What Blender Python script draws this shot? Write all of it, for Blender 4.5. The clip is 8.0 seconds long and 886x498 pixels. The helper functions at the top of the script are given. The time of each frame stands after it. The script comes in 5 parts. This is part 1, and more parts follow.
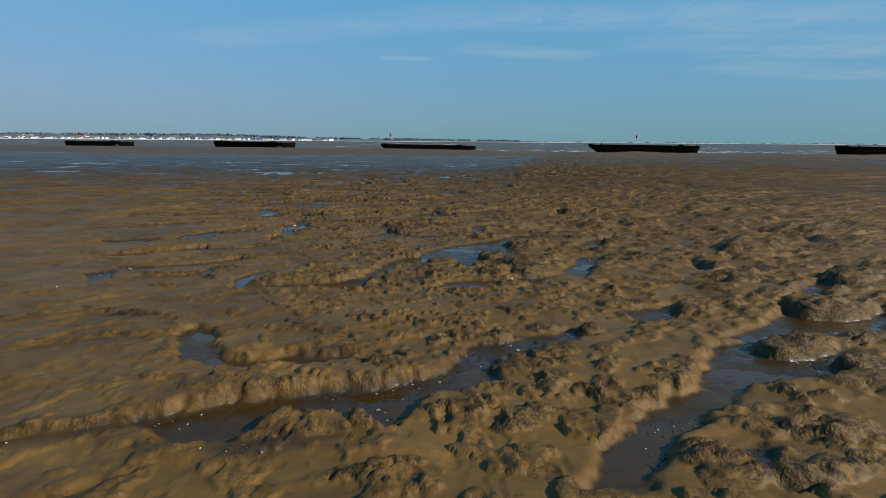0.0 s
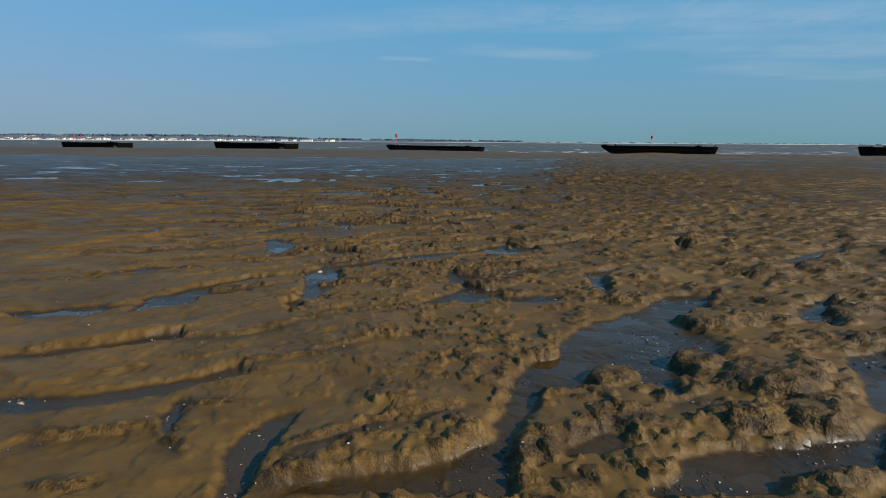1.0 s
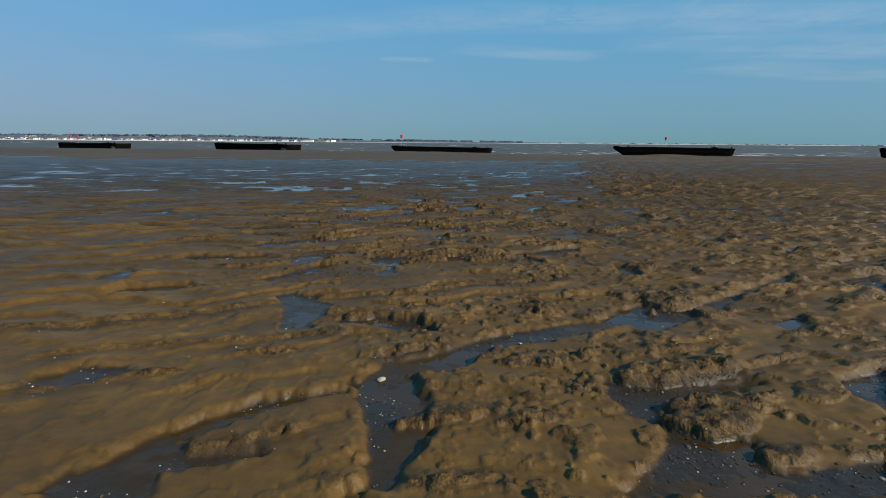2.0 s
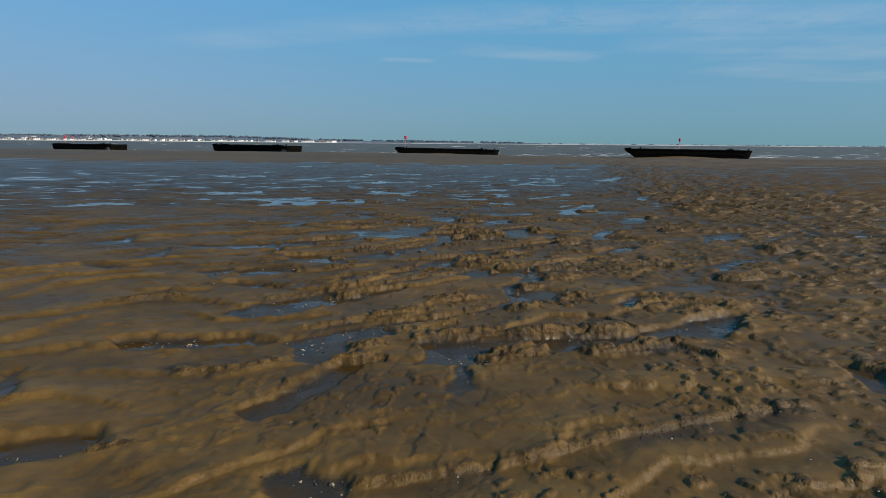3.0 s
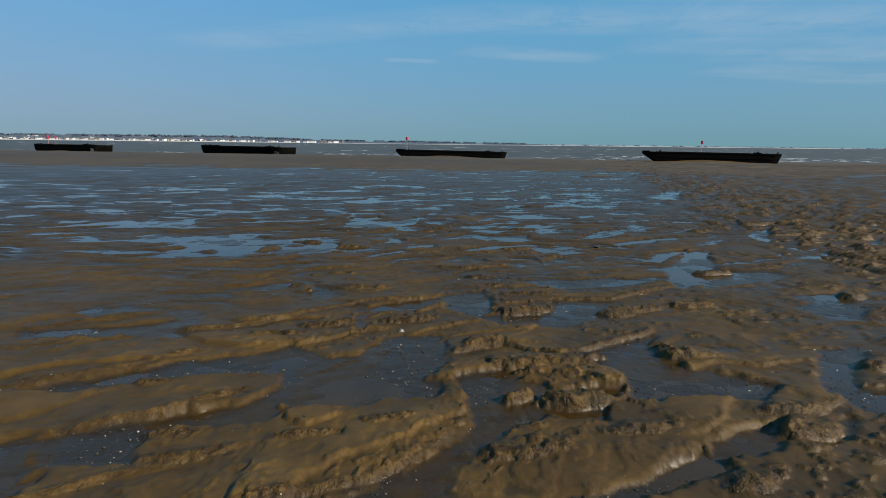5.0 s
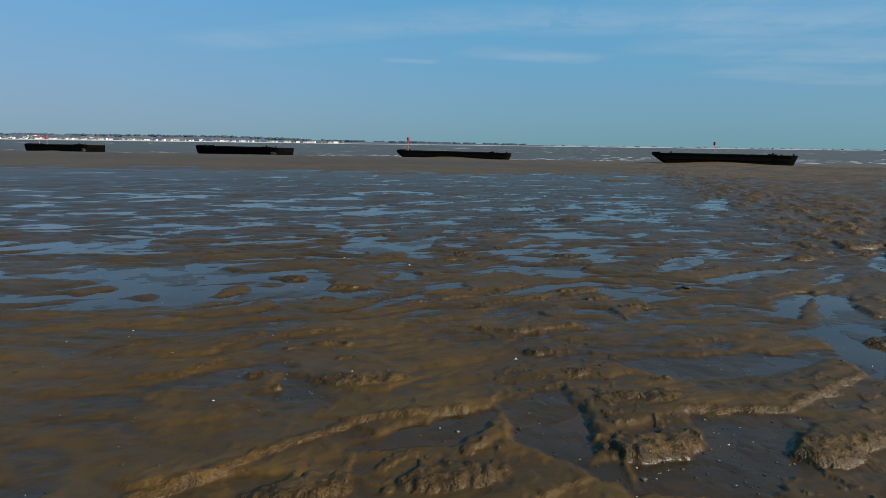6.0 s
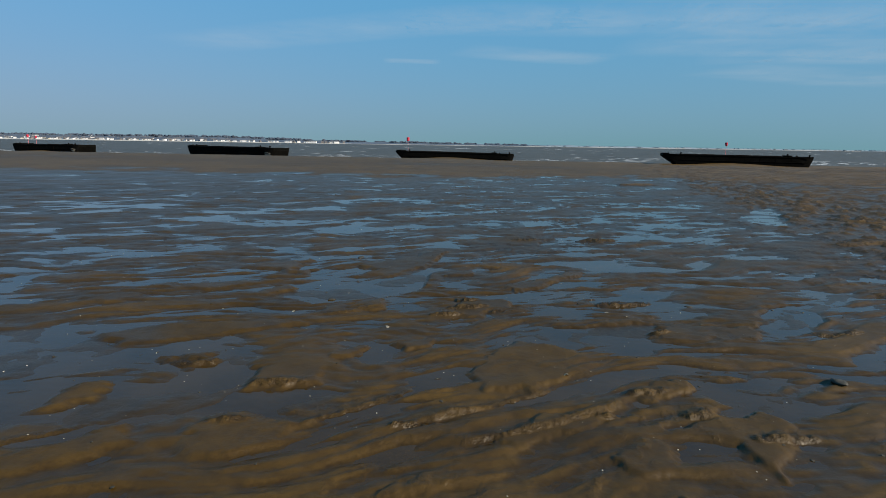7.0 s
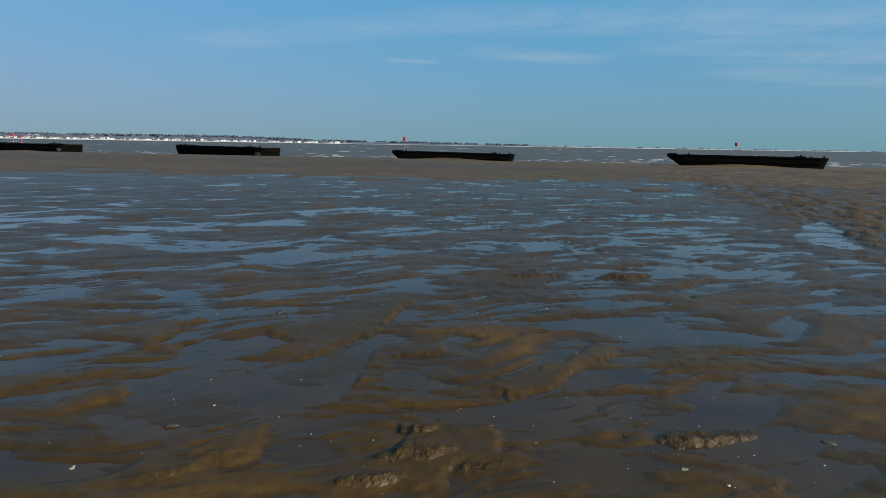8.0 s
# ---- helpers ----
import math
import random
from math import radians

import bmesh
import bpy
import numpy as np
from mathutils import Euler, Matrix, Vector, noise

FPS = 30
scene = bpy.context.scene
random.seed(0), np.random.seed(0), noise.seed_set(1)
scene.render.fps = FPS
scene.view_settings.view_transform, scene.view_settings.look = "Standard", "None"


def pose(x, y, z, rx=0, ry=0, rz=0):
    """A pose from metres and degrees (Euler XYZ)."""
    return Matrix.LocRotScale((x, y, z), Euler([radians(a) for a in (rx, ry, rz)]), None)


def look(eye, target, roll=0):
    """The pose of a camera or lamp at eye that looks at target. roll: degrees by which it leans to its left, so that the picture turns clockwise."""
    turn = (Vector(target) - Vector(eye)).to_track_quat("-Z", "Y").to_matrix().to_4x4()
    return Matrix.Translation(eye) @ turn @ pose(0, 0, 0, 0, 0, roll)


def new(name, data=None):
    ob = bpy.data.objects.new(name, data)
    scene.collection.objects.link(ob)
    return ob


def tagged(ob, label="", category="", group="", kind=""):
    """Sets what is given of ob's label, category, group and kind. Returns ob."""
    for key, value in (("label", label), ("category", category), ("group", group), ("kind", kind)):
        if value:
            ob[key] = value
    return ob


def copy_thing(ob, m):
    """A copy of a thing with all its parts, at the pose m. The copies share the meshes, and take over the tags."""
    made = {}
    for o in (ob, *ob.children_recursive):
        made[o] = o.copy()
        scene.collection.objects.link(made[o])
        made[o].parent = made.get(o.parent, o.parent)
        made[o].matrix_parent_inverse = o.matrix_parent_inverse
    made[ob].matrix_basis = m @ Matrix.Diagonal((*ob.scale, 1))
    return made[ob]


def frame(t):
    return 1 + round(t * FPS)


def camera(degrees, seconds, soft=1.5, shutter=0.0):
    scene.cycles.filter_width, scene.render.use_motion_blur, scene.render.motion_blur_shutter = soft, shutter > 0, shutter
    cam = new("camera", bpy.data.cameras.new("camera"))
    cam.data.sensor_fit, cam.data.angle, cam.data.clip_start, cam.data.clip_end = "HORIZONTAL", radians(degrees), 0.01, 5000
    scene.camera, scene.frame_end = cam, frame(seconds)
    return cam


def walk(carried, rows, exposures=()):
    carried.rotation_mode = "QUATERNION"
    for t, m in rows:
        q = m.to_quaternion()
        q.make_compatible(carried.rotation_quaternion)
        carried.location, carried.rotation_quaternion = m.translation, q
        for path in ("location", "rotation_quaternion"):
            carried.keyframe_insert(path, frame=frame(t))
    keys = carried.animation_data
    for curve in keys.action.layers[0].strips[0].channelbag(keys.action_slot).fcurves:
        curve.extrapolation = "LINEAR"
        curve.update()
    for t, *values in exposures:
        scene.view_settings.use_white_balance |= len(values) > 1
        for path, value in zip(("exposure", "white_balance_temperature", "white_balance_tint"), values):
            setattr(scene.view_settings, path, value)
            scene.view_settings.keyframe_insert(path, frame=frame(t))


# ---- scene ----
# ---------------------------------------------------------------- camera
cam = camera(80.0, 8.0, soft=0.75)
ROWS = [
    (0.0, (2.515, -7.975, 1.948), (2.433, -6.017, 1.548), 0.4),
    (0.5, (1.664, -5.843, 1.97), (1.58, -3.885, 1.572), 0.38),
    (1.0, (0.81, -3.877, 2.024), (0.723, -1.918, 1.626), 0.34),
    (1.5, (-0.006, -2.03, 2.085), (-0.094, -0.072, 1.687), 0.36),
    (2.0, (-0.765, -0.26, 2.125), (-0.854, 1.698, 1.729), 0.4),
    (3.5, (-2.466, 5.616, 2.332), (-2.557, 7.575, 1.94), 0.5),
    (4.0, (-2.625, 7.583, 2.38), (-2.718, 9.542, 1.99), 0.54),
    (4.5, (-2.696, 9.526, 2.415), (-2.791, 11.485, 2.025), 0.6),
    (5.0, (-2.82, 11.383, 2.482), (-2.917, 13.342, 2.091), 0.64),
    (6.5, (-3.779, 16.867, 2.48), (-3.875, 18.826, 2.092), 0.8),
    (7.0, (-3.701, 18.8, 2.485), (-3.8, 20.759, 2.097), 0.83),
    (7.5, (-3.557, 20.786, 2.485), (-3.657, 22.746, 2.097), 0.86),
    (8.0, (-3.315, 22.802, 2.475), (-3.417, 24.762, 2.087), 0.9),
]
walk(cam, [(t, look(e, a, r)) for t, e, a, r in ROWS], exposures=[(0.0, 0.8), (8.0, 0.8)])

# ---------------------------------------------------------------- light
SUN_AZ, SUN_EL = radians(114), radians(32)        # clockwise from +y
world = bpy.data.worlds.new("sky")
scene.world = world
world.use_nodes = True
wn, wl = world.node_tree.nodes, world.node_tree.links
sky = wn.new("ShaderNodeTexSky")
sky.sky_type = "NISHITA"
sky.sun_disc = False
sky.sun_elevation, sky.sun_rotation = SUN_EL, SUN_AZ
sky.air_density, sky.dust_density, sky.ozone_density = 3.0, 0.0, 6.0
wn["Background"].inputs["Strength"].default_value = 0.0574
split, join = wn.new("ShaderNodeSeparateColor"), wn.new("ShaderNodeCombineColor")
wl.new(sky.outputs["Color"], split.inputs["Color"])
for k, (power, gain) in enumerate(((0.75, 0.505), (0.22, 2.64), (0.27, 4.36))):     # clear cold air: deep blue above, grey-blue haze low down
    bend, scale = wn.new("ShaderNodeMath"), wn.new("ShaderNodeMath")
    bend.operation, scale.operation = "POWER", "MULTIPLY"
    bend.inputs[1].default_value, scale.inputs[1].default_value = power, gain
    wl.new(split.outputs[k], bend.inputs[0])
    wl.new(bend.outputs[0], scale.inputs[0])
    wl.new(scale.outputs[0], join.inputs[k])
wl.new(join.outputs["Color"], wn["Background"].inputs["Color"])
sun = bpy.data.lights.new("sun", "SUN")
sun.energy, sun.angle, sun.color = 4.8, radians(0.5), (1.0, 0.88, 0.70)
sun_ob = new("sun", sun)
sun_ob.matrix_world = look((math.sin(SUN_AZ) * 50, math.cos(SUN_AZ) * 50, math.tan(SUN_EL) * 50), (0, 0, 0))

# ---------------------------------------------------------------- small tools
TURNS = np.random.RandomState(3).rand(65536) * 2 * math.pi
TURN_X, TURN_Y = np.cos(TURNS).astype(np.float32), np.sin(TURNS).astype(np.float32)


def grad_noise(x, y, seed=0):
    """Smooth gradient noise, about -1 to 1."""
    x, y = np.asarray(x, np.float32), np.asarray(y, np.float32)
    fx, fy = np.floor(x), np.floor(y)
    ix, iy = fx.astype(np.int32) + 57 * seed, fy.astype(np.int32) + 131 * seed
    fx, fy = x - fx, y - fy
    u, v = fx * fx * fx * (fx * (fx * 6 - 15) + 10), fy * fy * fy * (fy * (fy * 6 - 15) + 10)
    rows = []
    for dy in (0, 1):
        ends = []
        for dx in (0, 1):
            i = ((ix + dx) & 255) * 256 + ((iy + dy) & 255)
            ends.append(TURN_X[i] * (fx - dx) + TURN_Y[i] * (fy - dy))
        rows.append(ends[0] + u * (ends[1] - ends[0]))
    return (rows[0] + v * (rows[1] - rows[0])) * 1.5


def fbm(x, y, seed, octaves=3, gain=0.5):
    total, amp = 0.0, 1.0
    for o in range(octaves):
        total = total + amp * grad_noise(x * 2 ** o + 17.3 * o, y * 2 ** o - 9.1 * o, seed + o)
        amp *= gain
    return total


def smooth(a, b, v):
    k = np.clip((v - a) / (b - a), 0, 1)
    return k * k * (3 - 2 * k)


def mesh_object(name, verts, faces, material, parent=None, shade=False):
    me = bpy.data.meshes.new(name)
    me.from_pydata([tuple(v) for v in verts], [], faces)
    me.materials.append(material)
    if shade:
        me.polygons.foreach_set("use_smooth", [True] * len(me.polygons))
    me.update()
    ob = new(name, me)
    ob.parent = parent
    return ob


def part(name, bm, material, parent, label=""):
    me = bpy.data.meshes.new(name)
    bm.to_mesh(me)
    bm.free()
    me.materials.append(material)
    ob = new(name, me)
    ob.parent = parent
    return tagged(ob, label)


def box(bm, x0, x1, y0, y1, z0, z1, bevel=0.0):
    r = bmesh.ops.create_cube(bm, size=1, matrix=Matrix.LocRotScale(((x0 + x1) / 2, (y0 + y1) / 2, (z0 + z1) / 2), None, (x1 - x0, y1 - y0, z1 - z0)))
    if bevel:
        edges = list({e for v in r["verts"] for e in v.link_edges})
        bmesh.ops.bevel(bm, geom=edges, offset=bevel, segments=1, affect="EDGES")
    return bm


def tube(bm, base, top, r0, r1, sides=10):
    base, top = Vector(base), Vector(top)
    turn = (top - base).to_track_quat("Z", "Y").to_matrix().to_4x4()
    bmesh.ops.create_cone(bm, cap_ends=True, segments=sides, radius1=r0, radius2=r1, depth=(top - base).length,
                          matrix=Matrix.Translation((base + top) / 2) @ turn)
    return bm


def grid_sheet(name, x, y, z, material, attributes=()):
    """One sheet of quads over rows and columns of points."""
    ny, nx = z.shape
    co = np.stack([x, y, z], -1).astype(np.float32)
    i = np.arange(nx * ny, dtype=np.int32).reshape(ny, nx)
    quads = np.stack([i[:-1, :-1], i[:-1, 1:], i[1:, 1:], i[1:, :-1]], -1).reshape(-1, 4)
    me = bpy.data.meshes.new(name)
    me.vertices.add(nx * ny)
    me.vertices.foreach_set("co", co.ravel())
    me.loops.add(quads.size)
    me.loops.foreach_set("vertex_index", quads.ravel())
    me.polygons.add(len(quads))
    me.polygons.foreach_set("loop_start", np.arange(0, quads.size, 4, dtype=np.int32))
    me.polygons.foreach_set("use_smooth", np.ones(len(quads), bool))
    me.update(calc_edges=True)
    for key, values in attributes:
        me.attributes.new(key, "FLOAT", "POINT").data.foreach_set("value", values.astype(np.float32).ravel())
    me.materials.append(material)
    return new(name, me)


# ---------------------------------------------------------------- materials
def node_material(name):
    m = bpy.data.materials.new(name)
    m.use_nodes = True
    return m, m.node_tree.nodes, m.node_tree.links, m.node_tree.nodes["Principled BSDF"]


def ramp(nodes, links, source, stops):
    r = nodes.new("ShaderNodeValToRGB")
    while len(r.color_ramp.elements) < len(stops):
        r.color_ramp.elements.new(0.5)
    for e, (p, c) in zip(r.color_ramp.elements, stops):
        e.position, e.color = p, (*c, 1) if len(c) == 3 else c
    links.new(source, r.inputs["Fac"])
    return r.outputs["Color"]


def noise_tex(nodes, links, scale, detail=4, rough=0.55, stretch=None, space="Object"):
    tc = nodes.new("ShaderNodeTexCoord")
    n = nodes.new("ShaderNodeTexNoise")
    n.inputs["Scale"].default_value, n.inputs["Detail"].default_value, n.inputs["Roughness"].default_value = scale, detail, rough
    if stretch:
        mp = nodes.new("ShaderNodeMapping")
        mp.inputs["Scale"].default_value = stretch
        links.new(tc.outputs[space], mp.inputs["Vector"])
        links.new(mp.outputs["Vector"], n.inputs["Vector"])
    else:
        links.new(tc.outputs[space], n.inputs["Vector"])
    return n.outputs["Fac"]


def mix(nodes, links, fac, a, b, mode="MIX"):
    m = nodes.new("ShaderNodeMix")
    m.data_type, m.blend_type = "RGBA", mode
    for key, v in ((0, fac), (6, a), (7, b)):
        if isinstance(v, (int, float)):
            m.inputs[key].default_value = v
        elif isinstance(v, tuple):
            m.inputs[key].default_value = (*v, 1)
        else:
            links.new(v, m.inputs[key])
    return m.outputs[2]


def bump(nodes, links, height, strength, distance, normal=None):
    b = nodes.new("ShaderNodeBump")
    b.inputs["Strength"].default_value, b.inputs["Distance"].default_value = strength, distance
    links.new(height, b.inputs["Height"])
    if normal:
        links.new(normal, b.inputs["Normal"])
    return b.outputs["Normal"]


def attribute(nodes, name):
    a = nodes.new("ShaderNodeAttribute")
    a.attribute_name = name
    return a.outputs["Fac"]


def mud_material():
    m, n, l, p = node_material("wet_mud")
    wet = attribute(n, "wet")
    grit = attribute(n, "grit")
    big = noise_tex(n, l, 1.3, 5)
    fine = noise_tex(n, l, 28, 6, 0.65)
    broad = ramp(n, l, noise_tex(n, l, 0.55, 6, 0.7, (0.5, 1.0, 1.0)), [(0.36, (0.72, 0.72, 0.74)), (0.52, (1.0, 1.0, 1.0)), (0.66, (1.12, 1.10, 1.06))])
    silt = ramp(n, l, big, [(0.3, (0.0650, 0.0365, 0.0085)), (0.5, (0.0830, 0.0475, 0.0115)), (0.7, (0.1000, 0.0590, 0.0162))])
    grain = ramp(n, l, fine, [(0.36, (0.50, 0.48, 0.46)), (0.55, (1.0, 1.0, 1.0)), (0.75, (1.25, 1.22, 1.15))])
    torn = attribute(n, "torn")
    some = n.new("ShaderNodeMapRange")
    some.inputs["To Min"].default_value, some.inputs["To Max"].default_value = 0.12, 0.8
    l.new(torn, some.inputs["Value"])
    mottle = ramp(n, l, noise_tex(n, l, 5.5, 7, 0.68), [(0.34, (0.74, 0.72, 0.72)), (0.52, (1.0, 1.0, 1.0)), (0.68, (1.16, 1.14, 1.10))])
    flecks = ramp(n, l, noise_tex(n, l, 95, 2, 0.6), [(0.30, (0.35, 0.33, 0.30)), (0.37, (1.0, 1.0, 1.0)), (0.70, (1.0, 1.0, 1.0)), (0.76, (1.7, 1.65, 1.5))])
    colour = mix(n, l, some.outputs["Result"], silt, grain, "MULTIPLY")
    # dark spots for torn mud: blacker inner mud, plus cavity shade put into colour
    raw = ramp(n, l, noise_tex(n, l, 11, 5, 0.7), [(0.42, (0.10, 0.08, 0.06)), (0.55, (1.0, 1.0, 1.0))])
    colour = mix(n, l, attribute(n, "gold"), colour, mix(n, l, 0.5, (0.0506, 0.0288, 0.0036), grain, "MULTIPLY"))
    torn_dark = n.new("ShaderNodeMath")
    torn_dark.operation = "MULTIPLY"
    torn_dark.inputs[1].default_value = 0.80
    l.new(torn, torn_dark.inputs[0])
    colour = mix(n, l, torn_dark.outputs[0], colour, mix(n, l, 1.0, colour, raw, "MULTIPLY"))
    damp = mix(n, l, wet, colour, mix(n, l, 0.3, (0.0292, 0.0162, 0.0028), grain, "MULTIPLY"))
    damp = mix(n, l, 0.8, damp, broad, "MULTIPLY")
    damp = mix(n, l, 0.35, mix(n, l, 0.9, damp, mottle, "MULTIPLY"), flecks, "MULTIPLY")
    speck = noise_tex(n, l, 75, 3, 0.7)
    gravel = ramp(n, l, speck, [(0.40, (0.0111, 0.0079, 0.0047)), (0.58, (0.0237, 0.0166, 0.0095)), (0.70, (0.0490, 0.0371, 0.0237)), (0.77, (0.1422, 0.1225, 0.0948))])
    l.new(mix(n, l, grit, damp, gravel), p.inputs["Base Color"])
    gloss = n.new("ShaderNodeMapRange")
    gloss.inputs["To Min"].default_value, gloss.inputs["To Max"].default_value = 0.59, 0.30
    l.new(wet, gloss.inputs["Value"])
    gloss.inputs["From Min"].default_value = 0.55
    l.new(gloss.outputs["Result"], p.inputs["Roughness"])
    shine = n.new("ShaderNodeMapRange")
    shine.inputs["To Min"].default_value, shine.inputs["To Max"].default_value = 0.185, 0.20
    l.new(wet, shine.inputs["Value"])
    l.new(shine.outputs["Result"], p.inputs["Specular IOR Level"])
    rough_part = n.new("ShaderNodeMapRange")
    rough_part.inputs["To Min"].default_value, rough_part.inputs["To Max"].default_value = 0.13, 1.0
    l.new(torn, rough_part.inputs["Value"])
    heights = []
    crumbs = n.new("ShaderNodeTexVoronoi")
    crumbs.inputs["Scale"].default_value, crumbs.inputs["Detail"].default_value = 38, 1.0
    l.new(n.new("ShaderNodeTexCoord").outputs["Object"], crumbs.inputs["Vector"])
    turned = n.new("ShaderNodeMath")
    turned.operation = "MULTIPLY"
    turned.inputs[1].default_value = -1.0
    l.new(crumbs.outputs["Distance"], turned.inputs[0])
    for source in (turned.outputs[0], noise_tex(n, l, 11, 5, 0.62)):
        h = n.new("ShaderNodeMath")
        h.operation = "MULTIPLY"
        l.new(source, h.inputs[0])
        l.new(rough_part.outputs["Result"], h.inputs[1])
        heights.append(h.outputs[0])
    l.new(bump(n, l, heights[0], 0.32, 0.014, bump(n, l, heights[1], 0.85, 0.050)), p.inputs["Normal"])
    return m


def pool_material():
    m, n, l, p = node_material("pool_water")
    silt = ramp(n, l, noise_tex(n, l, 1.1, 4), [(0.35, (0.0237, 0.0134, 0.0038)), (0.65, (0.0371, 0.0212, 0.0059))])
    speck = ramp(n, l, noise_tex(n, l, 70, 3, 0.7), [(0.38, (0.55, 0.55, 0.55)), (0.62, (1.0, 1.0, 1.0)), (0.74, (1.9, 1.8, 1.6))])
    l.new(mix(n, l, 0.45, silt, speck, "MULTIPLY"), p.inputs["Base Color"])
    p.inputs["Roughness"].default_value, p.inputs["IOR"].default_value = 0.05, 1.33
    breeze = noise_tex(n, l, 12.0, 3, 0.6, (0.6, 1.4, 1.0))
    l.new(bump(n, l, breeze, 0.22, 0.010), p.inputs["Normal"])
    return m


def sea_material():
    m, n, l, p = node_material("estuary_water")
    chop = noise_tex(n, l, 0.22, 7, 0.7, (0.3, 1.6, 1.0))
    water = ramp(n, l, chop, [(0.38, (0.031, 0.027, 0.020)), (0.62, (0.066, 0.059, 0.046))])
    caps = noise_tex(n, l, 0.15, 5, 0.65, (0.5, 2.6, 1.0))
    foam = ramp(n, l, caps, [(0.73, (0, 0, 0)), (0.79, (0.4, 0.4, 0.4))])
    l.new(mix(n, l, foam, water, (0.60, 0.61, 0.61)), p.inputs["Base Color"])
    p.inputs["Roughness"].default_value = 0.55
    p.inputs["Specular IOR Level"].default_value = 0.25
    l.new(bump(n, l, noise_tex(n, l, 0.8, 5, 0.6, (0.4, 1.0, 1.0)), 0.8, 0.4), p.inputs["Normal"])
    return m


def plain(name, colour, rough, vary=0.25, scale=6.0, metal=0.0, shine=0.5):
    m, n, l, p = node_material(name)
    f = noise_tex(n, l, scale, 5, 0.6)
    lo, hi = tuple(c * (1 - vary) for c in colour), tuple(min(1, c * (1 + vary)) for c in colour)
    l.new(ramp(n, l, f, [(0.3, lo), (0.7, hi)]), p.inputs["Base Color"])
    p.inputs["Roughness"].default_value, p.inputs["Metallic"].default_value, p.inputs["Specular IOR Level"].default_value = rough, metal, shine
    l.new(bump(n, l, f, 0.3, 0.02), p.inputs["Normal"])
    return m


def pebble_material():
    m, n, l, p = node_material("pebble")
    geo = n.new("ShaderNodeNewGeometry")
    l.new(ramp(n, l, geo.outputs["Random Per Island"], [(0.0, (0.012, 0.010, 0.008)), (0.55, (0.030, 0.022, 0.014)), (0.82, (0.075, 0.052, 0.030)), (0.97, (0.22, 0.18, 0.13))]), p.inputs["Base Color"])
    p.inputs["Roughness"].default_value = 0.4
    return m


def cirrus_material():
    m, n, l, p = node_material("cirrus")
    n.remove(p)
    clear, glow, mixer = n.new("ShaderNodeBsdfTransparent"), n.new("ShaderNodeEmission"), n.new("ShaderNodeMixShader")
    glow.inputs["Color"].default_value, glow.inputs["Strength"].default_value = (0.78, 0.90, 1.0, 1), 0.357
    streak = noise_tex(n, l, 0.0030, 6, 0.62, (0.8, 0.9, 1.0))
    body = ramp(n, l, streak, [(0.25, (0, 0, 0)), (0.85, (0.36, 0.36, 0.36))])
    fade = n.new("ShaderNodeMath")
    fade.operation = "MULTIPLY"
    l.new(body, fade.inputs[0])
    l.new(attribute(n, "veil"), fade.inputs[1])
    l.new(fade.outputs[0], mixer.inputs["Fac"])
    l.new(clear.outputs[0], mixer.inputs[1])
    l.new(glow.outputs[0], mixer.inputs[2])
    l.new(mixer.outputs[0], n["Material Output"].inputs["Surface"])
    return m


MUD = mud_material()
POOL = pool_material()
SEA = sea_material()
TAR = plain("tarred_hull", (0.0026, 0.0026, 0.0023), 0.85, 0.5, 1.5, shine=0.03)
RUST = plain("rusty_plate", (0.0055, 0.0042, 0.0034), 0.85, 0.5, 3.0, shine=0.03)
RED = plain("red_paint", (0.38, 0.009, 0.032), 0.5, 0.15)
PALE_RED = plain("faded_red_paint", (0.55, 0.16, 0.17), 0.6, 0.2)
# pale colour standing for sun on a rounded hull corner
SUNLIT = plain("sunlit_hull_patch", (0.13, 0.115, 0.09), 0.7, 0.4, 2.0)
CREAM = plain("cream_render", (0.44, 0.40, 0.33), 0.8, 0.1, 0.1)
# brick greyed: the haze of distance is put into its colour
BRICK = plain("far_brick", (0.15, 0.13, 0.125), 0.85, 0.2, 0.3)
PANE = plain("dark_pane", (0.04, 0.05, 0.06), 0.15, 0.2, 0.3)
PALE_STONE = plain("pale_stone", (0.20, 0.18, 0.14), 0.7, 0.2, 30)
WEED = plain("wet_weed", (0.018, 0.016, 0.010), 0.75, 0.5, 30)
FOAM = plain("sea_foam", (0.33, 0.34, 0.35), 0.8, 0.08, 1.0)
PEBBLE = pebble_material()
CIRRUS = cirrus_material()
# far hedges, trees and fields: blue-grey aerial haze put into the base colour
HAZE_TINT = plain("haze_tinted_hedges", (0.145, 0.195, 0.240), 0.9, 0.15, 0.02)
HAZED_WOODS = plain("haze_tinted_trees", (0.034, 0.048, 0.072), 0.9, 0.4, 0.02)
HAZED_FIELD = plain("haze_tinted_fields", (0.038, 0.054, 0.080), 0.9, 0.4, 0.01)
BEACH = plain("far_beach", (0.32, 0.31, 0.29), 0.9, 0.15, 0.02)
RENDERED = plain("white_render", (0.55, 0.55, 0.56), 0.8, 0.1, 0.1)
# slate, with some blue of the distant haze in its colour
SLATE = plain("slate_roof", (0.075, 0.082, 0.095), 0.8, 0.3, 0.1)
SHELL = plain("shell", (0.36, 0.33, 0.27), 0.5, 0.15, 60)

# ---------------------------------------------------------------- the flat
SEA_LEVEL = -0.55
HOLLOWS, SHOALS, SCARPS, CLODS = [], [], [], []


def hollow(*outline):
    """A flat-bedded channel or pool, by its rim."""
    HOLLOWS.append(outline)


def shoal(*outline):
    """A low bank of silt standing out of the wet."""
    SHOALS.append(outline)


